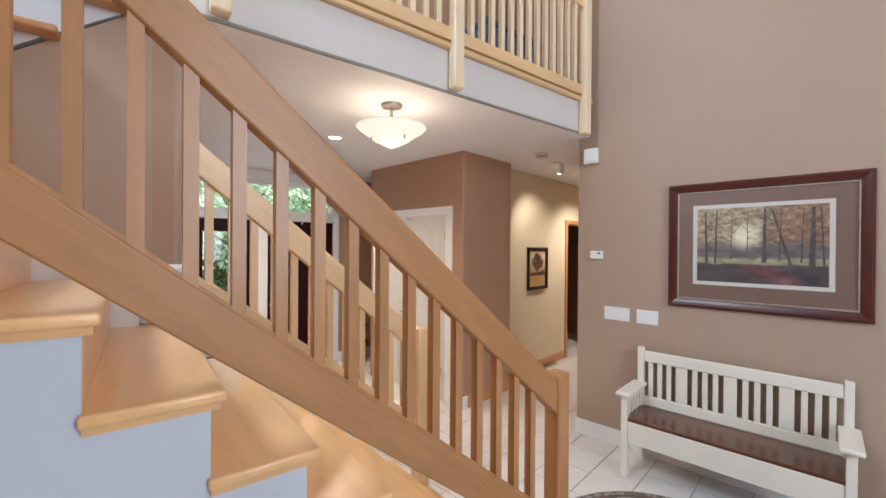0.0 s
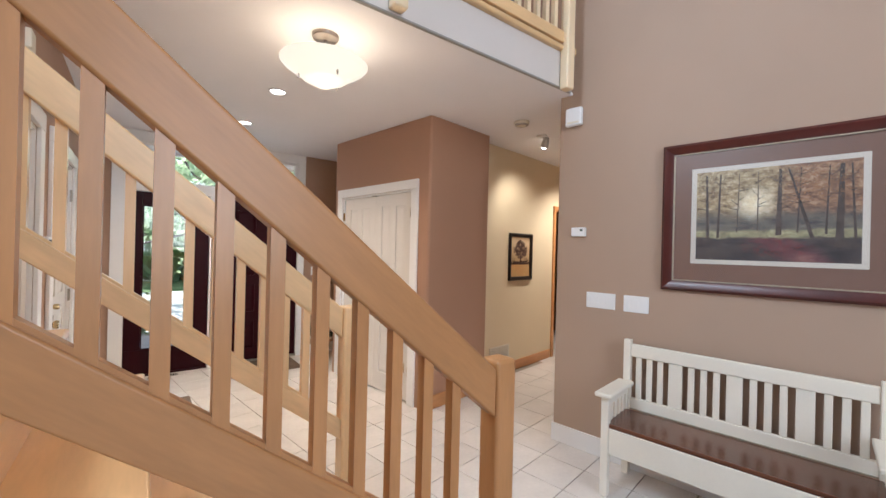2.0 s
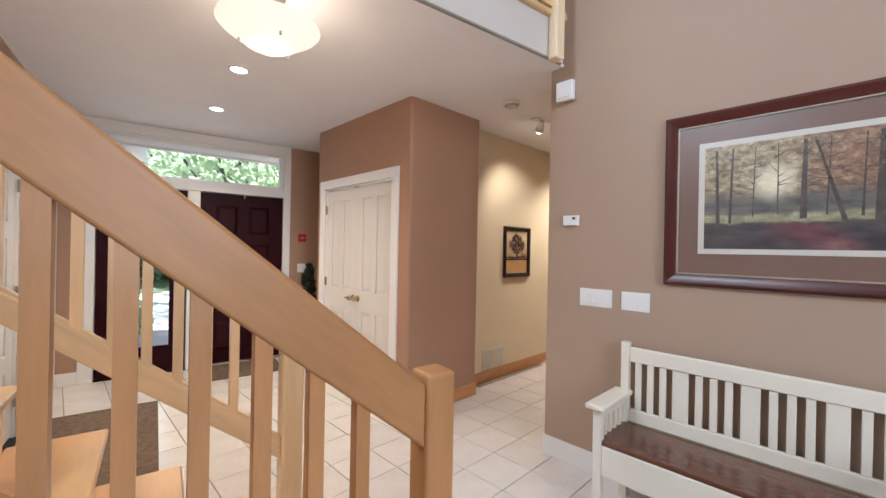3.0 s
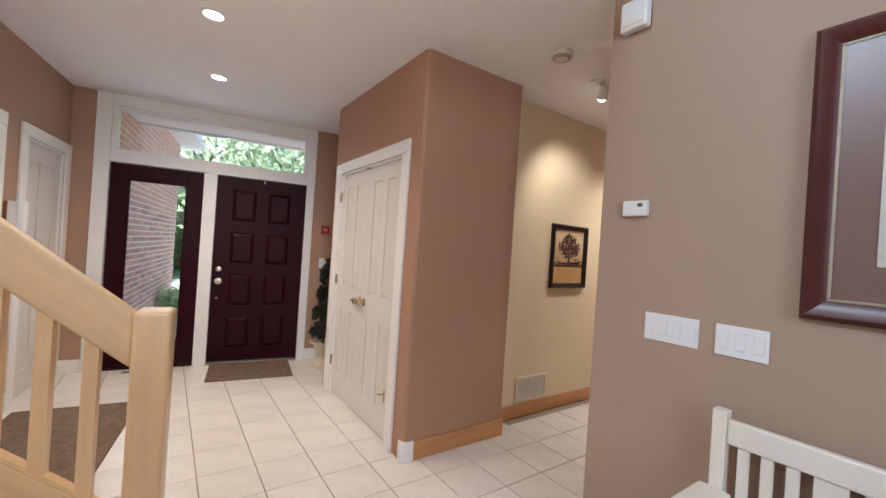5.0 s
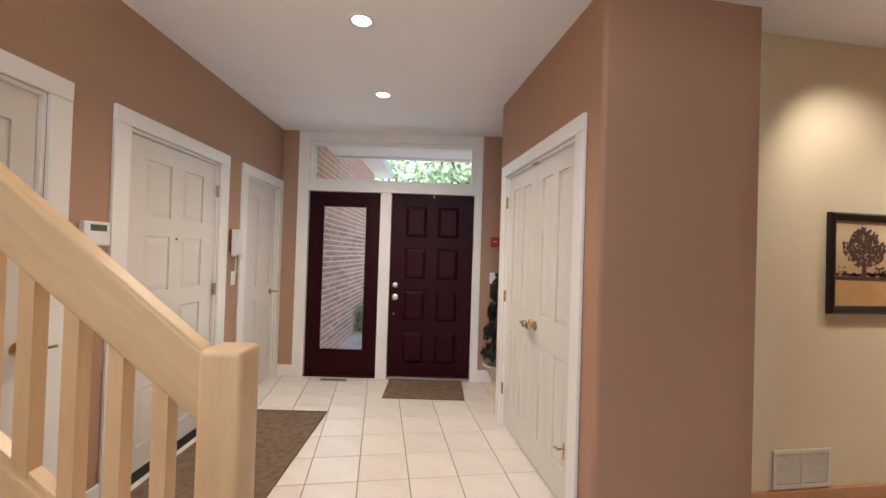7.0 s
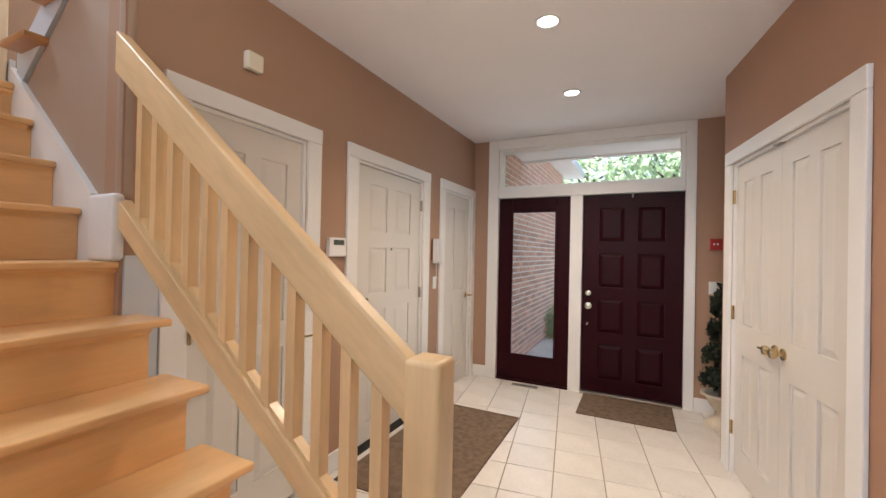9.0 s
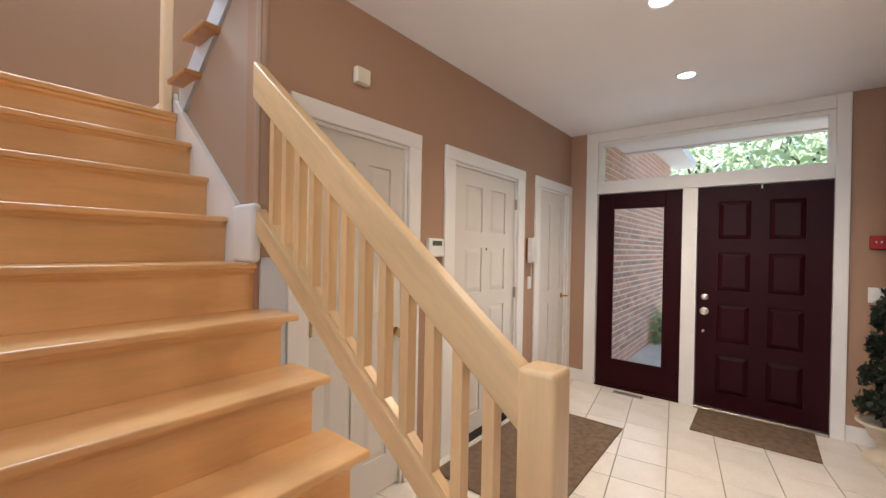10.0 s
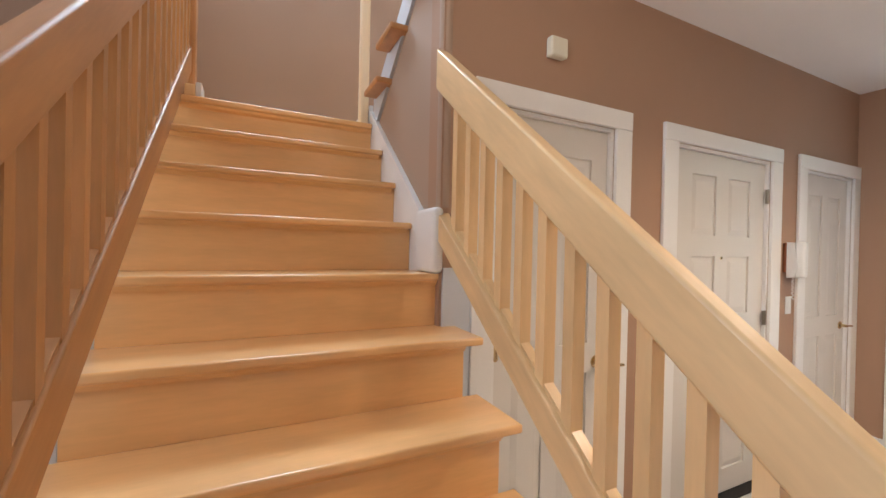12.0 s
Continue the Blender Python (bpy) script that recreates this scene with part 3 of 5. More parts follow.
lever(d3, 0.605, 0.92, -0.02, 1, BRASS)

d2 = thing("door_2", left_at(1.86), "closed white eight-panel door with a peephole", "door", kind="structure")
casing(d2, 0.92, 2.03, 0.112, 0.09)
slab = leaf("door_leaf", d2, 0.02, 0.88, 0.03, 1.98, two_by(0.88, 1.98, 2, EIGHT, 0.155, 0.12), DOORWHITE)
part("peephole", tube(bmesh.new(), (0.46, 0.016, 1.42), (0.46, 0.03, 1.42), 0.009), BRASS, d2)
for z in (0.28, 1.05, 1.81):
    hinge(d2, 0.90, z)
knob(d2, 0.085, 0.95, 0.02, BRASS)
knob(d2, 0.085, 1.06, 0.02, BRASS, 0.018, "deadbolt")
part("threshold", box(0.0, 0.92, -0.03, 0.12, 0.0, 0.014, 0.004), DARK, d2, "dark rubber door sweep and sill")

d1 = thing("door_1", left_at(3.21), "closed narrow white panelled closet door", "door", kind="structure")
casing(d1, 0.70, 2.03, 0.10, 0.09)
leaf("door_leaf", d1, 0.02, 0.66, 0.012, 2.0, two_by(0.66, 2.0, 2, FOUR, 0.10, 0.09), DOORWHITE)
for z in (0.25, 1.03, 1.80):
    hinge(d1, 0.022, z)
lever(d1, 0.62, 0.93, 0.02, 1, BRASS)

# double closet doors
cl = thing("closet_doors", Matrix.Translation((CLOX, 2.59, 0)) @ pose(0, 0, 0, 0, 0, -90), "pair of closed white panelled closet doors", "door", kind="structure")
casing(cl, 1.19, 2.03, 0.095, 0.09)
for x0 in (0.02, 0.5965):
    leaf("door_leaf", cl, x0, 0.5735, 0.012, 2.0, two_by(0.5735, 2.0, 2, ((0.18, 0.60), (0.98, 0.90)), 0.10, 0.085), DOORWHITE)
for x in (0.014, 1.176):
    for z in (0.30, 1.05, 1.81):
        hinge(cl, x, z, BRASS)
knob(cl, 0.555, 0.92, 0.02, BRASS)
knob(cl, 0.635, 0.92, 0.02, BRASS)
lever(cl, 0.555, 0.92, 0.015, -1, BRASS)
bm = tube(bmesh.new(), (1.10, 0.018, 0.33), (1.10, -0.02, 0.33), 0.006)
tube(bm, (1.10, -0.02, 0.33), (1.07, -0.03, 0.33), 0.006)
tube(bm, (1.12, 0.0, 0.28), (1.12, 0.0, 0.37), 0.005)
part("door_stop", bm, BRASS, cl, "small brass hinge-pin door stop")
part("catch", box(0.56, 0.63, -0.01, 0.018, 2.006, 2.012), STEEL, cl)

# entrance: dark glazed sidelight, dark panelled door and a transom
fr = thing("door_4", MA @ Matrix.Translation((0, FRONT, 0)), "dark burgundy front door with a glazed side panel and transom", "door", kind="structure")
for x0, x1, z0, z1 in ((-0.10, 0.02, 0, CEIL - 0.003), (1.83, 1.915, 0, CEIL - 0.003), (0.0205, 1.8295, 2.57, CEIL - 0.003), (0.0205, 1.8295, 2.025, 2.14), (0.805, 0.925, 0, 2.0245)):
    part("casing", box(x0, x1, -0.022, 0.12, z0, z1, 0.004, 2), TRIM, fr)
for x0, x1, z0, z1 in ((0.0205, 0.06, 2.1405, 2.5695), (1.79, 1.8295, 2.1405, 2.5695), (0.0605, 1.7895, 2.53, 2.5695), (0.0605, 1.7895, 2.1405, 2.155)):
    part("window_frame", box(x0, x1, 0.0, 0.10, z0, z1, 0.004), TRIM, fr)
t = part("transom_pane", box(0.06, 1.79, 0.05, 0.056, 2.155, 2.53), GLASS, fr)
t.visible_shadow = False
sl = part("side_panel", box(0.024, 0.802, 0.02, 0.065, 0.02, 0.285, 0.003), BURGUNDY, fr)
for x0, x1, z0, z1 in ((0.024, 0.17, 0.2855, 2.02), (0.66, 0.802, 0.2855, 2.02), (0.1705, 0.6595, 1.875, 2.02)):
    part("stile", box(x0, x1, 0.02, 0.065, z0, z1, 0.003), BURGUNDY, sl)
g = part("pane", box(0.165, 0.665, 0.04, 0.046, 0.28, 1.88), GLASS, sl)
g.visible_shadow = False
for x0, x1, z0, z1 in ((0.1705, 0.184, 0.2865, 1.874), (0.646, 0.6595, 0.2865, 1.874), (0.1845, 0.6455, 0.2865, 0.30), (0.1845, 0.6455, 1.86, 1.874)):
    part("glazing_bead", box(x0, x1, 0.012, 0.038, z0, z1, 0.003), BURGUNDY, sl)
leaf("door_leaf", fr, 0.928, 0.90, 0.028, 1.992, two_by(0.90, 1.992, 2, EIGHT, 0.155, 0.12), BURGUNDY, 0.018, 0.045, 0.014, "dark burgundy eight-panel leaf")
knob(fr, 0.99, 0.89, 0.018, PALEBRASS, 0.03)
knob(fr, 0.99, 1.02, 0.018, PALEBRASS, 0.024, "deadbolt")
knob(fr, 0.985, 0.71, 0.018, PALEBRASS, 0.009, "lock_pin")
part("threshold", box(0.925, 1.83, -0.03, 0.14, 0.0, 0.024, 0.004), STEEL, fr, "worn metal door sill")
part("threshold", box(0.021, 0.804, -0.006, 0.14, 0.0, 0.018, 0.004), BURGUNDY, fr)
part("catch", box(1.38, 1.392, 0.004, 0.018, 1.985, 2.03), PLASTIC, fr)

# wood-cased opening in the corridor
op = thing("door_5", Matrix.Translation((5.06, CRMY, 0)), "honey wood casing round an open doorway", "door frame", kind="structure")
casing(op, 0.80, 2.05, 0.062, 0.062, material=OAKTRIM)

# ---- skirting ----
def skirting(name, pts, material, m, h=0.125, t=0.014, label="white painted baseboard", bevel=0.004):
    for (x0, x1, y0, y1) in pts:
        solid(name, box(x0, x1, y0, y1, 0, h, bevel, 2), material, m, label, "baseboard")


skirting("baseboard", [(LEFT, LEFT + 0.014, 1.513, 1.747), (LEFT, LEFT + 0.014, 2.893, 3.109)], TRIM, MA)
skirting("baseboard", [(LEFT + 0.014, -0.101, FRONT - 0.014, FRONT), (1.916, 3.0, FRONT - 0.014, FRONT)], TRIM, MA)
skirting("baseboard", [(PICX - 0.014, PICX, -5.2, 0.110)], TRIM, ID, 0.135, label="pale baseboard under the picture wall")
skirting("baseboard", [(PICX - 0.013, PICX + 0.135, 0.100, 0.114)], TRIM, ID, 0.135)
skirting("baseboard", [(CLOX + 0.075, BLKX + 0.014, BLKY - 0.014, BLKY), (BLKX, BLKX + 0.014, BLKY, CRMY - 0.014)], OAKTRIM, ID, 0.125, label="honey-coloured wooden baseboard")
skirting("baseboard", [(BLKX + 0.0145, 4.974, CRMY - 0.014, CRMY)], OAKTRIM, ID, 0.115, label="honey-coloured wooden baseboard")
skirting("baseboard", [(PICX + 0.14, 6.8, 0.100, 0.114)], OAKTRIM, ID, 0.115, label="honey-coloured wooden baseboard")
bm = prism([(CLOX - 0.014, BLKY + 0.041), (CLOX - 0.014, BLKY + 0.012), (CLOX - 0.010, BLKY - 0.004), (CLOX + 0.004, BLKY - 0.014), (CLOX + 0.0745, BLKY - 0.014), (CLOX + 0.0745, BLKY - 0.001), (CLOX + 0.02, BLKY - 0.001), (CLOX - 0.001, BLKY + 0.02), (CLOX - 0.001, BLKY + 0.041)], "z", 0, 0.13)
solid("baseboard", bm, TRIM, ID, "white baseboard wrapped round the rounded corner", "baseboard", smooth=40)
solid("wall_nook", box(3.16, BLKX, CLOEND, 3.75, 0, CEIL), TAN, ID, "tan side wall of the entrance nook", "wall")

# ---- lamps ----
cf = thing("ceiling_light", Matrix.Translation((1.075, 0.67, CEIL)), "lit frosted glass bowl light on a nickel stem", "ceiling light")
part("canopy", lathe([(0.0, 0.0), (0.075, 0.0), (0.075, -0.012), (0.070, -0.020), (0.030, -0.028), (0.0, -0.028)], 28), NICKEL, cf, smooth=40)
part("stem", tube(bmesh.new(), (0, 0, -0.02), (0, 0, -0.18), 0.010), NICKEL, cf, smooth=60)
for a in (30, 150, 270):
    c, s_ = math.cos(radians(a)), math.sin(radians(a))
    part("arm", tube(bmesh.new(), (0.012 * c, 0.012 * s_, -0.08), (0.138 * c, 0.138 * s_, -0.234), 0.005), NICKEL, cf)
    part("finial", tube(bmesh.new(), (0.138 * c, 0.138 * s_, -0.236), (0.142 * c, 0.142 * s_, -0.262), 0.006), NICKEL, cf)
bowl = part("shade", lathe([(0.236, -0.160), (0.244, -0.163), (0.226, -0.182), (0.160, -0.226), (0.128, -0.246), (0.121, -0.256), (0.100, -0.264), (0.050, -0.290), (0.0, -0.312)], 40), SHADE, cf, "glowing stepped glass shade", smooth=35)
bowl.visible_shadow = False
lamp("ceiling_light_bulb", "POINT", 3.0, (1.0, 0.76, 0.52), (1.075, 0.67, CEIL - 0.295), None, 0.10)


def downlight(x, y, power):
    d = thing("downlight", Matrix.Translation((x, y, CEIL)), "round lit recessed ceiling downlight", "downlight", "hall downlights")
    part("trim_ring", lathe([(0.052, -0.001), (0.072, -0.001), (0.072, -0.006), (0.058, -0.008), (0.052, -0.004)], 32), PLASTIC, d, smooth=40)
    part("lens", lathe([(0.0, -0.003), (0.052, -0.003)], 32), CANLENS, d)
    lamp("downlight_bulb", "SPOT", power, HALOGEN, (x, y, CEIL - 0.02), (x, y, 0), 0.05, cone=140, blend=1.0)


downlight(1.25, 1.71, 50)
downlight(1.378, 2.75, 48)

sp = thing("spotlight", Matrix.Translation((3.60, 0.735, CEIL)), "small white ceiling spotlight turned to the wall", "spotlight")
part("base", lathe([(0.0, 0.0), (0.055, 0.0), (0.055, -0.012), (0.0, -0.016)], 24), PLASTIC, sp, smooth=40)
part("arm", tube(bmesh.new(), (0, 0, -0.01), (0.05, -0.02, -0.032), 0.006), PLASTIC, sp)
head = lathe([(0.0, 0.05), (0.024, 0.045), (0.036, 0.0), (0.040, -0.055), (0.034, -0.055), (0.030, -0.02)], 24)
aim = Vector((4.18, CRMY, 1.75)) - Vector((3.65, 0.715, CEIL - 0.09))
rot = aim.to_track_quat("-Z", "Y").to_matrix().to_4x4()
bmesh.ops.transform(head, matrix=Matrix.Translation((0.05, -0.02, -0.058)) @ rot, verts=head.verts)
part("head", head, PLASTIC, sp, smooth=40)
disc = lathe([(0.0, -0.082), (0.015, -0.079), (0.027, -0.068), (0.033, -0.05), (0.028, -0.03)], 24)
bmesh.ops.transform(disc, matrix=Matrix.Translation((0.05, -0.02, -0.058)) @ rot, verts=disc.verts)
part("bulb", disc, CANLENS, sp)
beam = Vector((3.65, 0.715, CEIL - 0.075)) + aim.normalized() * 0.09
lamp("corridor_beam", "SPOT", 17, WARM, beam, (4.14, CRMY, 1.58), 0.04, cone=92, blend=0.85)
# fill added to brighten the corridor; no fixture belongs to it
lamp("corridor_beam", "SPOT", 62, WARM, (5.0, 0.7, CEIL - 0.05), (5.4, 0.7, 0), 0.05, cone=140, blend=1.0)
sm = thing("smoke_detector", Matrix.Translation((3.09, 0.65, CEIL)), "yellowed round smoke detector on the ceiling", "smoke detector")
part("body", lathe([(0.0, 0.0), (0.068, 0.0), (0.070, -0.015), (0.055, -0.036), (0.0, -0.040)], 28), OFFPLASTIC, sm, smooth=40)
part("grille", lathe([(0.058, -0.0345), (0.062, -0.028), (0.050, -0.0395), (0.044, -0.0395)], 28), VENTGREY, sm)

# ---- on the picture wall ----
def east_at(y, z, off=0.0):
    """Local x to the right along the picture wall, y into the wall."""
    return Matrix.Translation((PICX - off, y, z)) @ pose(0, 0, 0, 0, 0, -90)


def framed(name, m, w, h, face, material, label, category, back=0.003):
    """Four mitred mouldings round an opening."""
    t = thing(name, m, label, category)
    prof = [(0.0, 0.0), (0.0, 0.020), (face * 0.25, 0.034), (face * 0.6, 0.030), (face, 0.016), (face, 0.0)]
    cs = [(0, 0), (w, 0), (w, h), (0, h)]
    inn = [(1, 1), (-1, 1), (-1, -1), (1, -1)]
    for i in range(4):
        j = (i + 1) % 4
        bm = bmesh.new()
        ra = [bm.verts.new((cs[i][0] + inn[i][0] * a, -back - b, cs[i][1] + inn[i][1] * a)) for a, b in prof]
        rb = [bm.verts.new((cs[j][0] + inn[j][0] * a, -back - b, cs[j][1] + inn[j][1] * a)) for a, b in prof]
        for k in range(len(prof) - 1):
            bm.faces.new((ra[k], ra[k + 1], rb[k + 1], rb[k]))
        bm.faces.new(ra)
        bm.faces.new(rb[::-1])
        bmesh.ops.recalc_face_normals(bm, faces=bm.faces)
        part("moulding", bm, material, t, smooth=35)
    return t


def art_material(name, bands, scale, warp):
    """Bands: (height from 0 to 1, colour). Brushed over with noise."""
    m = bpy.data.materials.new(name)
    m.use_nodes = True
    n, l = m.node_tree.nodes, m.node_tree.links
    b = n["Principled BSDF"]
    b.inputs["Roughness"].default_value = 0.7
    tc, sep, nz, add, ramp = (n.new("ShaderNode" + k) for k in ("TexCoord", "SeparateXYZ", "TexNoise", "Math", "ValToRGB"))
    nz.inputs["Scale"].default_value, nz.inputs["Detail"].default_value = scale, 8
    l.new(tc.outputs["Object"], nz.inputs["Vector"])
    l.new(tc.outputs["Generated"], sep.inputs[0])
    add.operation = "MULTIPLY_ADD"
    l.new(nz.outputs["Fac"], add.inputs[0])
    add.inputs[1].default_value = warp
    l.new(sep.outputs["Z"], add.inputs[2])
    off = n.new("ShaderNodeMath")
    off.operation = "SUBTRACT"
    off.inputs[1].default_value = warp * 0.5
    l.new(add.outputs[0], off.inputs[0])
    e = ramp.color_ramp.elements
    e[0].position, e[0].color = bands[0][0], (*bands[0][1], 1)
    e[1].position, e[1].color = bands[-1][0], (*bands[-1][1], 1)
    for p, c in bands[1:-1]:
        q = e.new(p)
        q.color = (*c, 1)
    l.new(off.outputs[0], ramp.inputs[0])
    l.new(ramp.outputs[0], b.inputs["Base Color"])
    return m


W_, H_ = 1.098, 0.925
pic = framed("framed_picture", east_at(-0.648, 1.244), W_, H_, 0.062, CHERRY, "large framed forest print in a dark cherry frame", "picture")
for x0, x1, z0, z1 in ((0.061, W_ - 0.061, 0.061, 0.070), (0.061, W_ - 0.061, H_ - 0.070, H_ - 0.061), (0.061, 0.070, 0.0705, H_ - 0.0705), (W_ - 0.070, W_ - 0.061, 0.0705, H_ - 0.0705)):
    part("fillet", box(x0, x1, -0.020, -0.006, z0, z1, 0.002), SILVER, pic, "thin silver inner fillet")
part("mat_board", box(0.064, W_ - 0.064, -0.010, -0.004, 0.064, H_ - 0.064), MATBOARD, pic, "taupe mat board")
AX0, AX1, AZ0, AZ1 = 0.190, 0.902, 0.202, 0.734
for x0, x1, z0, z1 in ((AX0 - 0.027, AX1 + 0.027, AZ0 - 0.027, AZ0), (AX0 - 0.027, AX1 + 0.027, AZ1, AZ1 + 0.027), (AX0 - 0.027, AX0, AZ0 + 0.0005, AZ1 - 0.0005), (AX1, AX1 + 0.027, AZ0 + 0.0005, AZ1 - 0.0005)):
    part("inner_mat", box(x0, x1, -0.0135, -0.0105, z0, z1), IVORYMAT, pic, "ivory inner mat")


def forest_material():
    """A painted clearing: low sun between thickets, gold and orange canopy, pale meadow, red leaves on the path."""
    m = bpy.data.materials.new("forest_print")
    m.use_nodes = True
    n, l = m.node_tree.nodes, m.node_tree.links
    tc, sep = n.new("ShaderNodeTexCoord"), n.new("ShaderNodeSeparateXYZ")
    l.new(tc.outputs["Generated"], sep.inputs[0])
    gx, gz = sep.outputs["X"], sep.outputs["Z"]

    def calc(op, a, b=0.0, c=0.0):
        q = n.new("ShaderNodeMath")
        q.operation = op
        for i, v in enumerate((a, b, c)):
            if isinstance(v, (int, float)):
                q.inputs[i].default_value = v
            else:
                l.new(v, q.inputs[i])
        return q.outputs[0]

    def grain_at(size, detail, sx=1.0, sz=1.0):
        mp, q = n.new("ShaderNodeMapping"), n.new("ShaderNodeTexNoise")
        mp.inputs["Scale"].default_value = (sx, 1, sz)
        l.new(tc.outputs["Object"], mp.inputs[0])
        l.new(mp.outputs[0], q.inputs["Vector"])
        q.inputs["Scale"].default_value, q.inputs["Detail"].default_value, q.inputs["Roughness"].default_value = size, detail, 0.65
        return q.outputs["Fac"]

    def ramp(fac, *stops):
        q = n.new("ShaderNodeValToRGB")
        e = q.color_ramp.elements
        e[0].position, e[0].color = stops[0][0], (*stops[0][1], 1)
        e[1].position, e[1].color = stops[-1][0], (*stops[-1][1], 1)
        for p, c in stops[1:-1]:
            e.new(p).color = (*c, 1)
        l.new(fac, q.inputs[0])
        return q.outputs[0]

    def mix(fac, a, b):
        q = n.new("ShaderNodeMix")
        q.data_type = "RGBA"
        l.new(fac, q.inputs["Factor"])
        l.new(a, q.inputs["A"])
        l.new(b, q.inputs["B"])
        return q.outputs["Result"]

    def band(v, a, b):
        q = n.new("ShaderNodeMapRange")
        q.interpolation_type = "SMOOTHSTEP"
        q.inputs["From Min"].default_value, q.inputs["From Max"].default_value = a, b
        l.new(v, q.inputs[0])
        return q.outputs[0]

    broad, leafy, strokes = grain_at(7, 4), grain_at(38, 6, 0.8, 1.3), grain_at(16, 6, 0.5, 1.6)
    wob = calc("MULTIPLY_ADD", broad, 0.30, -0.15)
    high = calc("ADD", gz, wob)
    gold = ramp(leafy, (0.30, (0.10, 0.075, 0.05)), (0.44, (0.33, 0.23, 0.13)), (0.55, (0.52, 0.40, 0.23)), (0.72, (0.82, 0.70, 0.48)))
    rust = ramp(leafy, (0.30, (0.09, 0.055, 0.045)), (0.45, (0.25, 0.14, 0.09)), (0.58, (0.45, 0.26, 0.15)), (0.74, (0.66, 0.50, 0.34)))
    canopy = mix(band(calc("ADD", gx, wob), 0.42, 0.70), gold, rust)
    thicket = ramp(strokes, (0.30, (0.055, 0.05, 0.055)), (0.50, (0.15, 0.135, 0.12)), (0.72, (0.27, 0.23, 0.17)))
    ground = ramp(strokes, (0.32, (0.030, 0.026, 0.034)), (0.52, (0.075, 0.062, 0.062)), (0.75, (0.16, 0.125, 0.10)))
    path = ramp(strokes, (0.32, (0.075, 0.035, 0.045)), (0.52, (0.17, 0.070, 0.075)), (0.75, (0.36, 0.17, 0.15)))
    meadow = ramp(leafy, (0.30, (0.20, 0.18, 0.11)), (0.55, (0.42, 0.38, 0.22)), (0.75, (0.66, 0.60, 0.38)))
    track = calc("ABSOLUTE", calc("SUBTRACT", calc("MULTIPLY_ADD", gz, 0.9, gx), 0.72))
    col = mix(band(calc("ADD", track, wob), 0.20, 0.06), ground, path)
    low = calc("MULTIPLY_ADD", wob, 0.35, gz)
    col = mix(band(low, 0.235, 0.265), col, meadow)
    col = mix(band(low, 0.315, 0.355), col, thicket)
    col = mix(band(high, 0.42, 0.60), col, canopy)
    dx, dz = calc("MULTIPLY", calc("SUBTRACT", gx, 0.40), 1.25), calc("SUBTRACT", gz, 0.62)
    sunlit = calc("ADD", calc("SQRT", calc("MULTIPLY_ADD", dx, dx, calc("MULTIPLY", dz, dz))), calc("MULTIPLY", wob, 0.5))
    pale = ramp(leafy, (0.3, (0.90, 0.74, 0.45)), (0.7, (1.0, 0.95, 0.80)))
    col = mix(calc("MULTIPLY", band(sunlit, 0.22, 0.03), 0.95), col, pale)
    b = n["Principled BSDF"]
    b.inputs["Roughness"].default_value = 0.65
    l.new(col, b.inputs["Base Color"])
    return m


FOREST = forest_material()
art = part("print", box(AX0, AX1, -0.0122, -0.0112, AZ0, AZ1), FOREST, pic, "autumn forest clearing with a sunlit path")
INK = mat("print_dark_trunk", (0.105, 0.082, 0.070), 0.7, grain=0.5, scale=30, bump=0.0)
FALL = mat("print_orange_leaves", (0.38, 0.19, 0.09), 0.7, grain=0.6, scale=40)
REDPATH = mat("print_red_path", (0.30, 0.05, 0.055), 0.7, grain=0.5, scale=50)
rng = random.Random(5)
for x, base, lean, w in ((0.062, 0.10, -0.010, 0.009), (0.112, 0.13, 0.010, 0.007), (0.392, 0.145, 0.004, 0.013), (0.530, 0.13, -0.100, 0.009), (0.632, 0.085, 0.006, 0.017), (0.205, 0.16, 0.008, 0.003), (0.300, 0.17, 0.0, 0.003), (0.470, 0.16, 0.012, 0.004), (0.582, 0.15, 0.010, 0.005), (0.690, 0.12, -0.018, 0.006)):
    pts = [(AX0 + x - w, AZ0 + base), (AX0 + x + w, AZ0 + base), (AX0 + x + lean + w * 0.5, AZ1 - 0.02), (AX0 + x + lean - w * 0.5, AZ1 - 0.02)]
    bm = prism(pts, "y", -0.0130, -0.0126)
    for _ in range(5):
        h0, side = rng.uniform(0.35, 0.9), rng.choice((-1, 1))
        cx, cz = AX0 + x + lean * h0, AZ0 + base + (AZ1 - 0.02 - AZ0 - base) * h0
        ex, ez = min(max(cx + side * rng.uniform(0.02, 0.07), AX0 + 0.01), AX1 - 0.01), min(cz + rng.uniform(0.0, 0.06), AZ1 - 0.01)
        prism([(cx, cz - 0.003), (ex, ez), (cx, cz + 0.003)], "y", -0.0129, -0.0127, bm)
    part("trunk", bm, INK, art)


def dabs(name, cx, cz, rx, rz, count, size, material, y):
    bm = bmesh.new()
    for _ in range(count):
        a, r = rng.uniform(0, 6.28), rng.random() ** 0.6
        x, z, s0 = cx + rx * r * math.cos(a), cz + rz * r * math.sin(a), size * rng.uniform(0.5, 1.3)
        x, z = min(max(x, AX0 + 0.015), AX1 - 0.015), min(max(z, AZ0 + 0.012), AZ1 - 0.012)
        q = [bm.verts.new((x + s0 * dx, y, z + s0 * dz * 0.6)) for dx, dz in ((-1, 0), (0, -1), (1, 0.2), (0.1, 1))]
        bm.faces.new(q)
    part(name, bm, material, art)


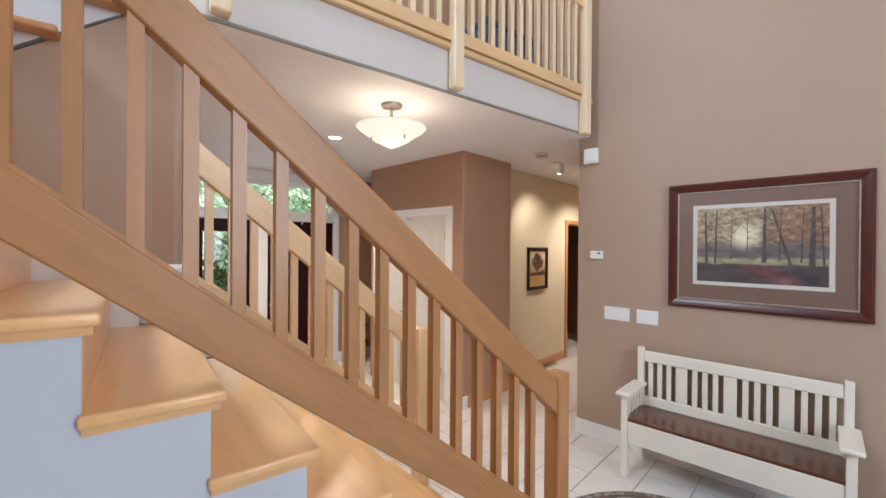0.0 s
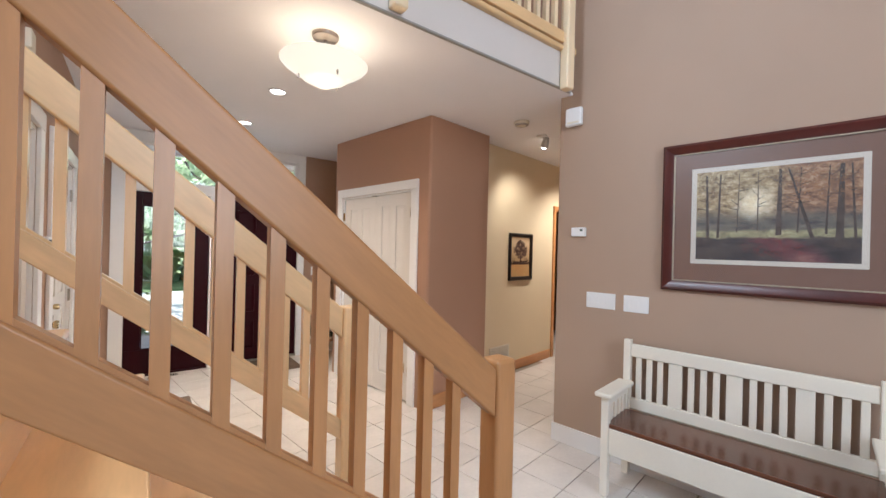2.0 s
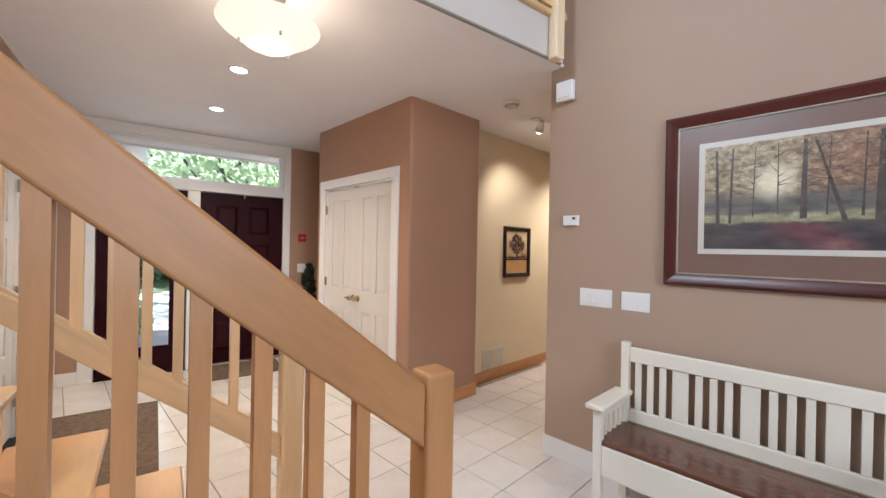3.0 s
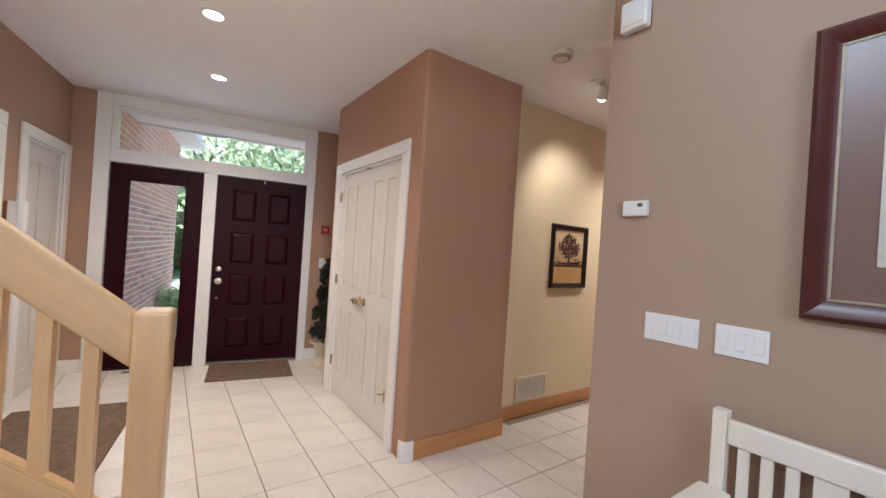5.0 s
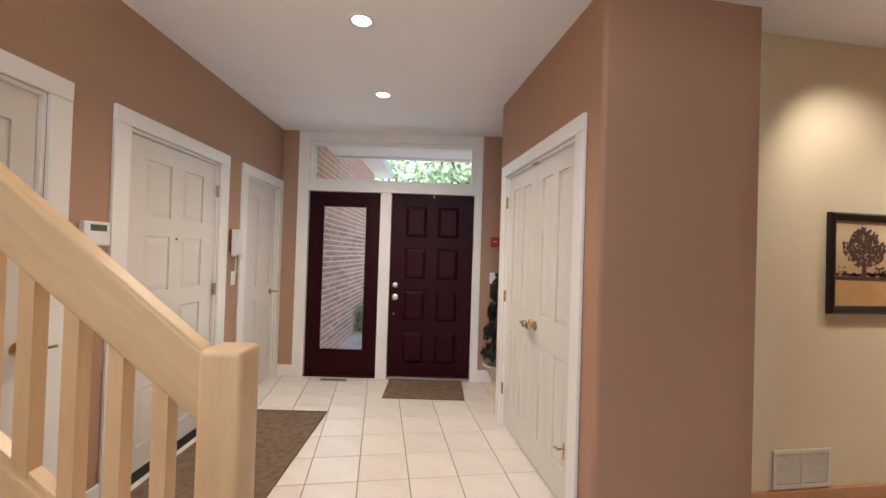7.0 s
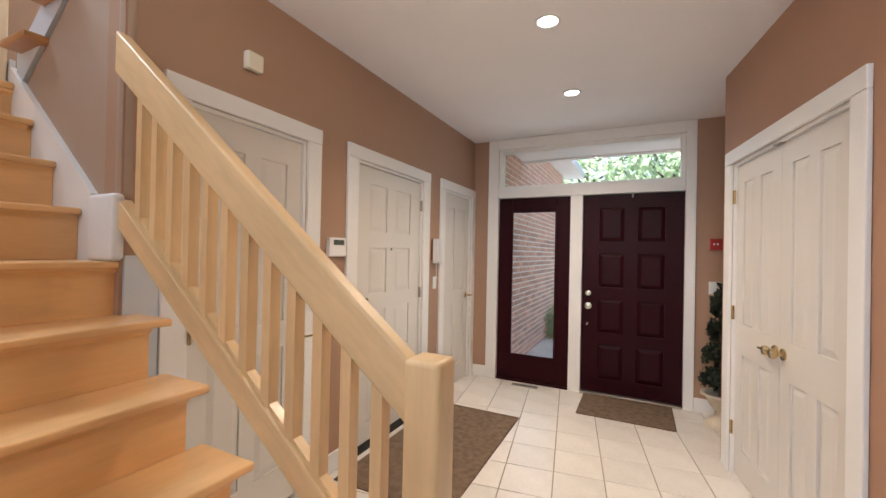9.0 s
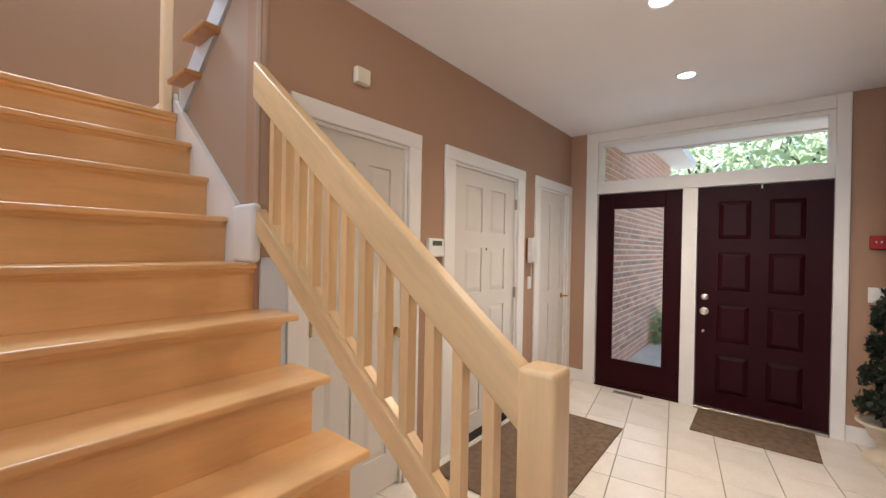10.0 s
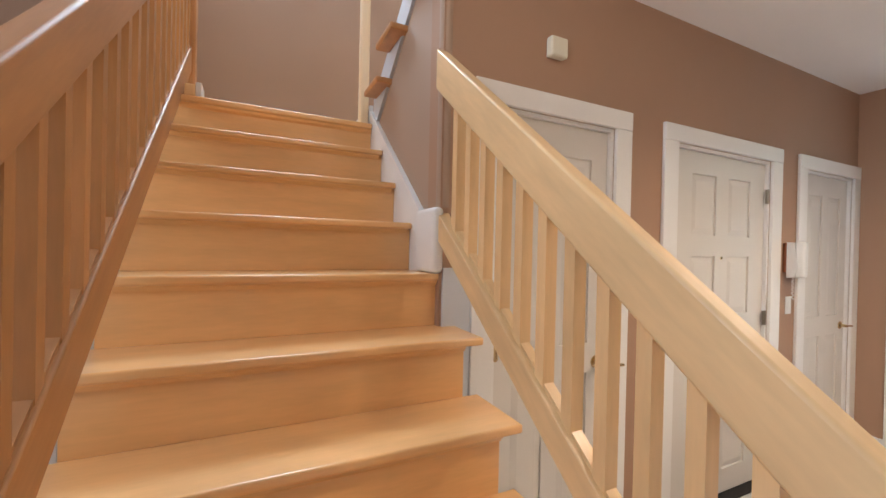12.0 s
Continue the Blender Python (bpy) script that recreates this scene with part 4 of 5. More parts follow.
TWIG = mat("print_brown_twigs", (0.20, 0.14, 0.10), 0.7, grain=0.5, scale=40)
GOLDLEAF = mat("print_gold_leaves", (0.46, 0.35, 0.20), 0.7, grain=0.5, scale=40)
dabs("leaves", AX0 + 0.56, AZ0 + 0.40, 0.15, 0.08, 420, 0.0040, FALL, -0.0134)
dabs("leaves", AX0 + 0.09, AZ0 + 0.44, 0.09, 0.08, 260, 0.0034, TWIG, -0.0134)
dabs("leaves", AX0 + 0.36, AZ0 + 0.47, 0.34, 0.06, 520, 0.0034, GOLDLEAF, -0.0132)
dabs("undergrowth", AX0 + 0.64, AZ0 + 0.10, 0.07, 0.03, 160, 0.0050, INK, -0.01265)
dabs("path", AX0 + 0.38, AZ0 + 0.075, 0.16, 0.05, 200, 0.0042, REDPATH, -0.0128)
pg = part("glazing", box(0.070, W_ - 0.070, -0.018, -0.0165, 0.070, H_ - 0.070), ETCHED, pic)
pg.visible_shadow = False


def switch_plate(y, z, w, gangs, label):
    t = thing("switch_plate", east_at(y, z), label, "light switch", "light switches")
    part("plate", box(0, w, -0.006, -0.0005, 0, 0.113, 0.003, 2), PLASTIC, t)
    for i in range(gangs):
        x = w * (i + 0.5) / gangs
        part("rocker", box(x - 0.016, x + 0.016, -0.009, -0.0058, 0.025, 0.088, 0.002), PLASTIC, t)
        part("slider", box(x + 0.004, x + 0.012, -0.012, -0.0088, 0.026, 0.036, 0.001), PLASTIC, t)


switch_plate(-0.144, 1.068, 0.211, 4, "wide white four-gang switch plate on the tan wall")
switch_plate(-0.411, 1.068, 0.163, 3, "white three-gang switch plate beside the bench")
th = thing("thermostat", east_at(-0.020, 1.590), "small white wall thermostat with a grey display", "thermostat")
part("body", box(0, 0.112, -0.026, -0.0005, 0, 0.068, 0.006, 2), PLASTIC, th)
part("display", box(0.070, 0.092, -0.0275, -0.0255, 0.040, 0.056), GREYPLASTIC, th)
ms = thing("wall_sounder", east_at(0.040, 2.432), "white square alarm sounder high on the wall", "alarm sounder")
part("body", box(0, 0.125, -0.045, -0.0005, 0, 0.135, 0.01, 3), PLASTIC, ms)
part("grille", box(0.015, 0.110, -0.048, -0.0445, 0.015, 0.028, 0.002), OFFPLASTIC, ms)

# ---- bench ----
bn = thing("bench", east_at(-0.450, 0.0, 0.05), "cream slatted wooden bench with a dark seat against the wall", "bench")
L, D = 1.215, 0.40
for x in (0.0, L - 0.045):
    part("back_leg", box(x, x + 0.045, -0.045, 0.0, 0, 0.895, 0.005, 2), BENCHPAINT, bn)
    part("front_leg", box(x, x + 0.045, -D, -D + 0.045, 0, 0.60, 0.005, 2), BENCHPAINT, bn)
    bm = box(x - 0.028, x + 0.073, -D - 0.035, -0.046, 0.6005, 0.628, 0.008, 3)
    part("armrest", bm, BENCHPAINT, bn, smooth="edges")
    part("side_rail", box(x + 0.010, x + 0.035, -D + 0.0455, -0.0455, 0.33, 0.41), BENCHPAINT, bn)
    part("side_rail", box(x + 0.010, x + 0.035, -D + 0.0455, -0.0455, 0.545, 0.5995), BENCHPAINT, bn)
    for i in range(5):
        y = -D + 0.085 + i * 0.062
        part("side_slat", box(x + 0.015, x + 0.030, y, y + 0.030, 0.4105, 0.5445), BENCHPAINT, bn)
part("top_rail", box(0.0455, L - 0.0455, -0.038, -0.008, 0.785, 0.868, 0.006, 2), BENCHPAINT, bn)
part("lower_rail", box(0.0455, L - 0.0455, -0.038, -0.008, 0.435, 0.512, 0.005, 2), BENCHPAINT, bn)
span, gap, nar, wide = L - 0.09, 0.032, 0.034, 0.078
x = 0.045
seq = []
for g_ in range(4):
    seq += ["g", "n", "g", "n", "g", "n", "g"] + (["w"] if g_ < 3 else [])
k_ = span / (16 * gap + 12 * nar + 3 * wide)
for q in seq:
    w_ = {"g": gap, "n": nar, "w": wide}[q] * k_
    if q != "g":
        part("slat", box(x, x + w_, -0.031, -0.015, 0.5125, 0.7845, 0.003), BENCHPAINT, bn)
    x += w_
part("seat", box(0.0, L, -D + 0.012, -0.047, 0.412, 0.437, 0.006, 3), BENCHSEAT, bn, "glossy dark brown wooden seat")
part("seat_edge", box(0.047, L - 0.047, -0.046, -0.039, 0.4375, 0.445), SILVER, bn)
part("apron", box(0.0455, L - 0.0455, -D + 0.008, -D + 0.032, 0.255, 0.4115, 0.004), BENCHPAINT, bn)
part("back_apron", box(0.0455, L - 0.0455, -0.035, -0.012, 0.33, 0.4115), BENCHPAINT, bn)

# ---- corridor ----
tp = framed("framed_tree_print", Matrix.Translation((3.925, CRMY, 1.107)), 0.508, 0.582, 0.045, BLACKFRAME, "black framed sepia tree print on the cream wall", "picture")
SEPIA = art_material("sepia_sky", ((0.0, (0.45, 0.30, 0.15)), (0.45, (0.60, 0.43, 0.24)), (0.8, (0.66, 0.52, 0.33)), (1.0, (0.50, 0.34, 0.20))), 6.0, 0.3)
GOLD = mat("golden_caption_field", (0.52, 0.31, 0.12), 0.7, grain=0.15, scale=9)
SEPIATREE = mat("dark_sepia_ink", (0.075, 0.032, 0.022), 0.7, grain=0.4, scale=30)
a2 = part("print", box(0.046, 0.462, -0.010, -0.005, 0.215, 0.536), SEPIA, tp)
part("caption_field", box(0.046, 0.462, -0.010, -0.005, 0.046, 0.195), GOLD, tp, "golden panel below the tree")
part("divider", box(0.046, 0.462, -0.0125, -0.005, 0.1955, 0.2145), SEPIATREE, tp)
for w_, z in ((0.22, 0.145), (0.26, 0.115), (0.14, 0.088)):
    part("text_bar", box(0.254 - w_ / 2, 0.254 + w_ / 2, -0.0108, -0.0099, z, z + 0.005), OAKTRIM, tp)
part("trunk", prism([(0.235, 0.215), (0.275, 0.215), (0.262, 0.30), (0.248, 0.30)], "y", -0.012, -0.0102), SEPIATREE, a2)
bm = bmesh.new()
rng = random.Random(11)
for _ in range(420):
    a, r = rng.uniform(0, 6.283), rng.random() ** 0.55
    cx = 0.255 + 0.150 * r * math.cos(a) * (1.0 if math.sin(a) < 0.3 else 0.75)
    cz = 0.385 + 0.115 * r * math.sin(a)
    s0 = rng.uniform(0.006, 0.014)
    bm.faces.new([bm.verts.new((cx + s0 * dx, -0.0115 - 0.0008 * rng.random(), cz + s0 * dz)) for dx, dz in ((-1, -0.2), (0.1, -1), (1, 0.3), (-0.1, 0.9))])
part("tree_crown", bm, SEPIATREE, a2)
bm = bmesh.new()
for _ in range(110):
    cx, s0 = rng.uniform(0.06, 0.45), rng.uniform(0.006, 0.013)
    cz = 0.222 + rng.random() ** 2 * (0.05 if cx > 0.33 or cx < 0.13 else 0.012)
    bm.faces.new([bm.verts.new((cx + s0 * dx, -0.0112, cz + s0 * dz)) for dx, dz in ((-1, -0.4), (0.4, -0.6), (1, 0.3), (-0.1, 0.9))])
part("hedge", bm, SEPIATREE, a2)

vt = thing("wall_vent", Matrix.Translation((3.595, CRMY, 0.126)), "pale louvred return air grille above the baseboard", "air vent")
part("backing", box(0.015, 0.370, -0.003, -0.0005, 0.015, 0.200), DARK, vt)
for x0, x1, z0, z1 in ((0, 0.385, 0, 0.022), (0, 0.385, 0.193, 0.215), (0, 0.022, 0.0225, 0.1925), (0.363, 0.385, 0.0225, 0.1925), (0.183, 0.202, 0.0225, 0.1925)):
    part("frame", box(x0, x1, -0.010, -0.0005, z0, z1, 0.002), VENTMAT, vt)
for i in range(14):
    z = 0.028 + i * 0.0118
    for x0, x1 in ((0.0225, 0.1825), (0.2025, 0.3625)):
        part("slat", prism([(-0.008, z + 0.001), (-0.0035, z + 0.0085), (-0.0030, z + 0.0072), (-0.0075, z - 0.0003)], "x", x0, x1), VENTMAT, vt)

cb = thing("cabinet", Matrix.Translation((5.20, 2.17, 0)), "dark cherry cabinet in the room beyond", "cabinet")
part("body", box(0.0, 1.2, 0.02, 0.6, 0.0, 0.88, 0.004), CABINET, cb)
part("worktop", box(-0.02, 1.22, -0.02, 0.62, 0.881, 0.92, 0.006), BLACKFRAME, cb)
for i in range(3):
    dr = part("cabinet_door", box(0.02 + 0.395 * i, 0.39 + 0.395 * i, 0.0, 0.0195, 0.10, 0.86, 0.003), CABINET, cb)
    part("handle", box(0.35 + 0.395 * i, 0.362 + 0.395 * i, -0.02, -0.0005, 0.62, 0.74, 0.003), STEEL, dr)
fg = thing("tall_cabinet", Matrix.Translation((4.95, 1.50, 0)), "tall dark cabinet just inside the doorway", "cabinet")
part("body", box(0.0, 0.16, 0.0, 0.6, 0.0, 2.1, 0.005), CABINET, fg)
part("cabinet_door", box(0.161, 0.18, 0.01, 0.59, 0.05, 1.25, 0.003), CABINET, fg)
part("cabinet_door", box(0.161, 0.18, 0.01, 0.59, 1.27, 2.05, 0.003), BLACKFRAME, fg)

# ---- on the stair-side wall ----
ch = thing("door_chime", left_at(0.975), "square ivory door chime box on the wall", "door chime")
part("cover", box(0.0, 0.09, -0.042, -0.004, 2.275, 2.36, 0.008, 2), OFFPLASTIC, ch)
part("base", box(0.006, 0.084, -0.004, -0.0005, 2.281, 2.354), PLASTIC, ch)
kp = thing("alarm_keypad", left_at(1.575), "white alarm keypad with a dark display", "keypad")
part("body", box(0.0, 0.155, -0.030, -0.0005, 1.365, 1.485, 0.005, 2), PLASTIC, kp)
part("display", box(0.035, 0.130, -0.0315, -0.0295, 1.438, 1.470), GREYPLASTIC, kp)
part("flap", box(0.012, 0.143, -0.034, -0.0305, 1.372, 1.425, 0.002), PLASTIC, kp)
ph = thing("wall_telephone", left_at(2.955), "white corded wall telephone with a dark plate behind, between two doors", "telephone")
part("back_plate", box(-0.004, 0.118, -0.020, -0.0005, 1.335, 1.525, 0.004), CABINET, ph, "dark brown plate behind the base")
part("base", prism([(-0.0205, 1.30), (-0.060, 1.31), (-0.078, 1.36), (-0.058, 1.525), (-0.0205, 1.53)], "x", 0.0, 0.128), PLASTIC, ph)
part("receiver", box(0.008, 0.052, -0.115, -0.062, 1.305, 1.535, 0.014, 3), PLASTIC, ph, "white receiver on its cradle", smooth=40)
for r_ in range(4):
    for c_ in range(3):
        part("button", box(0.068 + c_ * 0.018, 0.081 + c_ * 0.018, -0.079, -0.0665, 1.375 + r_ * 0.021, 1.390 + r_ * 0.021, 0.001), OFFPLASTIC, ph)
bm = bmesh.new()
pts = [(0.03 + 0.006 * math.cos(i * 1.5), -0.045 + 0.006 * math.sin(i * 1.5), 1.31 - 0.006 * i) for i in range(26)]
for a, b in zip(pts, pts[1:]):
    tube(bm, a, b, 0.003, 6)
part("cord", bm, PLASTIC, ph)
sw = thing("switch_plate", left_at(2.985), "single white light switch below the telephone", "light switch", "light switches")
part("plate", box(0.01, 0.08, -0.006, -0.0005, 1.06, 1.175, 0.003, 2), PLASTIC, sw)
part("rocker", box(0.030, 0.060, -0.010, -0.0058, 1.085, 1.15, 0.002), PLASTIC, sw)

# ---- entrance ----
FR = MA @ Matrix.Translation((0, FRONT, 0))
al = thing("fire_alarm_pull", FR, "small red fire alarm pull box on the wall", "fire alarm")
part("body", box(2.02, 2.115, -0.05, -0.0005, 1.475, 1.575, 0.005, 2), REDPLASTIC, al)
part("label_bar", box(2.045, 2.055, -0.0515, -0.0495, 1.52, 1.535), PLASTIC, al)
part("label_bar", box(2.072, 2.082, -0.0515, -0.0495, 1.52, 1.535), PLASTIC, al)
s2 = thing("switch_plate", FR, "white double switch plate beside the front door", "light switch", "light switches")
part("plate", box(2.02, 2.135, -0.006, -0.0005, 1.075, 1.19, 0.003, 2), PLASTIC, s2)
for x in (2.05, 2.105):
    part("toggle", box(x - 0.005, x + 0.005, -0.016, -0.0058, 1.12, 1.14, 0.002), PLASTIC, s2)

px, py = 2.60, 3.36
pot = thing("urn_planter", Matrix.Translation((px, py, 0)), "ivory pedestal urn on the tile floor", "planter")
part("bowl", lathe([(0.0, 0.14), (0.04, 0.14), (0.07, 0.17), (0.10, 0.23), (0.12, 0.255), (0.145, 0.262), (0.145, 0.278), (0.115, 0.276), (0.10, 0.25), (0.0, 0.245)], 28), POTMAT, pot, smooth=40)
part("foot", lathe([(0.0, 0.0), (0.11, 0.0), (0.11, 0.03), (0.095, 0.05), (0.045, 0.085), (0.035, 0.12), (0.04, 0.14), (0.0, 0.14)], 28), POTMAT, pot, smooth=40)
tpy = thing("topiary", Matrix.Translation((px, py, 0)), "dark spiral topiary bush standing in the urn", "topiary")
part("trunk", tube(bmesh.new(), (0, 0, 0.245), (0, 0, 1.1), 0.014), BARK, tpy)
bm = bmesh.new()
rng = random.Random(3)
for _ in range(2600):
    h = rng.random()
    a = h * 4.2 * 2 * math.pi + rng.uniform(-1.2, 1.2)
    r = (0.155 - 0.10 * h) * rng.uniform(0.35, 1.05)
    z = 0.30 + h * 0.86 + rng.uniform(-0.05, 0.05)
    p = Vector((r * math.cos(a), r * math.sin(a), max(z, 0.285)))
    d1, d2 = Vector((rng.uniform(-1, 1), rng.uniform(-1, 1), rng.uniform(-1, 1))) * 0.024, Vector((rng.uniform(-1, 1), rng.uniform(-1, 1), rng.uniform(-1, 1))) * 0.018
    bm.faces.new([bm.verts.new(q) for q in (p - d1, p + d2, p + d1, p - d2)])
part("crown", bm, TOPIARY, tpy)

mt = thing("door_mat", MA, "brown doormat lying before the front door", "doormat")
part("mat", box(0.965, 1.745, 3.405, 3.965, 0.0005, 0.012, 0.004, 2), RUGMAT, mt)
rg = thing("hall_mat", MA, "long brown ribbed mat beside the white doors", "mat")
part("mat", box(-0.20, 0.555, 1.60, 3.05, 0.0005, 0.012, 0.004, 2), RUGMAT, rg)
for a, b, c, d in ((-0.19, 0.545, 1.61, 1.63), (-0.19, 0.545, 3.02, 3.04), (-0.19, -0.17, 1.6305, 3.0195), (0.525, 0.545, 1.6305, 3.0195)):
    part("binding", box(a, b, c, d, 0.0118, 0.0145), RUGMAT, rg)
fv = thing("floor_vent", MA, "slotted grey floor vent by the side panel", "air vent")
part("frame", box(0.24, 0.52, 3.86, 3.94, 0.0005, 0.004), VENTGREY, fv)
for i in range(12):
    part("slot", box(0.252 + i * 0.022, 0.264 + i * 0.022, 3.87, 3.93, 0.0042, 0.0052), DARK, fv)

MOSAIC = art_material("grey_mosaic_weave", ((0.0, (0.10, 0.09, 0.08)), (0.35, (0.34, 0.31, 0.28)), (0.5, (0.14, 0.12, 0.10)), (0.7, (0.42, 0.39, 0.35)), (1.0, (0.16, 0.14, 0.12))), 26.0, 3.0)
rr = thing("round_rug", Matrix.Translation((1.6, -1.05, 0)), "round grey patterned rug in front of the bench", "rug")
part("rug_body", lathe([(0.0, 0.0005), (0.75, 0.0005), (0.76, 0.006), (0.75, 0.011), (0.0, 0.011)], 64), MOSAIC, rr, smooth=40)
for r in (0.70, 0.60, 0.36):
    part("ring", lathe([(r - 0.012, 0.0112), (r, 0.0128), (r + 0.012, 0.0112)], 64), RUGMAT, rr)

# ---- upstairs, seen between the gallery balusters ----
UD = MA @ Matrix.Translation((0, 2.3, UPPER))
ud = thing("door_6", UD, "honey wood upstairs door in a pale frame", "door", kind="structure")
part("door_leaf", box(0.55, 1.35, -0.03, -0.0005, 0.0, 2.03, 0.004), CABINET, ud)
for x0, x1 in ((0.47, 0.549), (1.351, 1.43)):
    part("casing", box(x0, x1, -0.035, -0.0005, 0.0, 2.1), OAKTRIM, ud)
ck = thing("chest", MA, "low dusky blue chest on the upstairs landing", "chest")
part("body", box(1.72, 2.35, 0.66, 1.06, UPPER + 0.002, UPPER + 0.46, 0.01, 2), TEAL, ck)
part("lid", box(1.70, 2.37, 0.64, 1.08, UPPER + 0.461, UPPER + 0.50, 0.008, 2), TEAL, ck)
# warm fill added upstairs, with an unseen shade on the ceiling above it
lamp("upstairs_fill", "POINT", 9, WARM, to_world(1.2, 1.4, HIGH - 0.4), None, 0.12)
ul = thing("upstairs_ceiling_light", MA @ Matrix.Translation((1.2, 1.4, HIGH)), "unseen round glass light added on the upstairs ceiling", "ceiling light")
b_ = part("shade", lathe([(0.16, 0.0), (0.155, -0.05), (0.10, -0.10), (0.0, -0.12)], 28), SHADE, ul, smooth=40)
b_.visible_shadow = False

# ---- outside ----
solid("ground", box(-600, 600, 5.2, 900, -0.42, -0.32), GRASS, MA, "green lawn outside the entrance", "ground")
solid("driveway", box(-3.0, 9.0, 6.91, 16.0, -0.319, -0.30), CONCRETE, MA, "sunlit concrete driveway before the porch", "driveway")
solid("porch_slab", box(-1.2, 4.0, FRONT + 0.15, 6.9, -0.31, -0.04, 0.01), CONCRETE, MA, "grey concrete porch slab", "porch")
solid("porch_ceiling", prism([(FRONT + 0.151, 2.66), (5.0, 2.66), (5.0, 2.80), (FRONT + 0.151, 3.2)], "x", -1.5, 4.2), CEILING, MA, "white porch soffit", "ceiling")
solid("trim_gutter", box(-1.5, 4.2, 5.001, 5.10, 2.64, 2.78, 0.01), TRIM, MA, "white gutter along the porch roof", "trim")
solid("wing_soffit", prism([(5.12, 3.06), (8.75, 3.06), (8.75, 3.20), (5.12, 3.20)], "x", -0.6, 0.36), CEILING, MA, "white eaves of the garage wing", "eaves")

bw = thing("brick_wall", MA, "red brick porch wall with pale mortar joints", "wall", kind="structure")
part("mortar_bed", box(-0.25, 0.0, FRONT + 0.16, 8.3, -0.3, 3.055), MORTAR, bw)
brick_mesh = mesh_of("brick", box(-0.05, 0.008, 0.0, 0.200, 0.0, 0.053, 0.003), BRICK)
rest = bmesh.new()
count = 0
for row in range(47):
    z = -0.28 + row * 0.0722
    if z > 2.99:
        break
    for col in range(31):
        v = FRONT + 0.17 + col * 0.2145 + (0.107 if row % 2 else 0.0)
        if v + 0.2 > 8.3:
            continue
        if 0.15 < z < 2.6 and 4.5 < v < 7.6 and count < 300:
            b = new("brick", brick_mesh)
            b.parent, b.location = bw, (0.0, v, z)
            count += 1
        else:
            bx(rest, -0.05, 0.008, v, v + 0.2, z, z + 0.053)
part("bricks", rest, BRICK, bw)["kind"] = "stuff"


def tree(place, height, spread, seed, leaves):
    r = random.Random(seed)
    t = thing("tree", Matrix.Translation(place), "leafy green broadleaf tree on the lawn", "tree", "trees outside")
    bm = bmesh.new()
    c = bmesh.ops.create_cone(bm, cap_ends=True, segments=10, radius1=0.16, radius2=0.07, depth=height * 0.7)
    bmesh.ops.translate(bm, verts=c["verts"], vec=(0, 0, height * 0.35))
    tips = []
    for i in range(11):
        a, z0 = i * 2.4, height * (0.25 + 0.045 * i)
        tip = Vector((math.cos(a) * spread * r.uniform(0.5, 0.9), math.sin(a) * spread * r.uniform(0.5, 0.9), z0 + height * r.uniform(0.10, 0.30)))
        tube(bm, (0, 0, z0), tip, 0.035, 6)
        tips.append(tip)
    part("trunk", bm, BARK, t)
    bm = bmesh.new()
    for _ in range(leaves):
        tip = r.choice(tips)
        k = Vector((r.gauss(0, 1), r.gauss(0, 1), r.gauss(0, 0.8))) * spread * 0.24
        p = tip * r.uniform(0.75, 1.1) + k
        d1 = Vector((r.uniform(-1, 1), r.uniform(-1, 1), r.uniform(-1, 1))) * 0.10
        d2 = Vector((r.uniform(-1, 1), r.uniform(-1, 1), r.uniform(-1, 1))) * 0.07
        bm.faces.new([bm.verts.new(q) for q in (p - d1, p + d2, p + d1, p - d2)])
    part("crown", bm, LEAF, t)


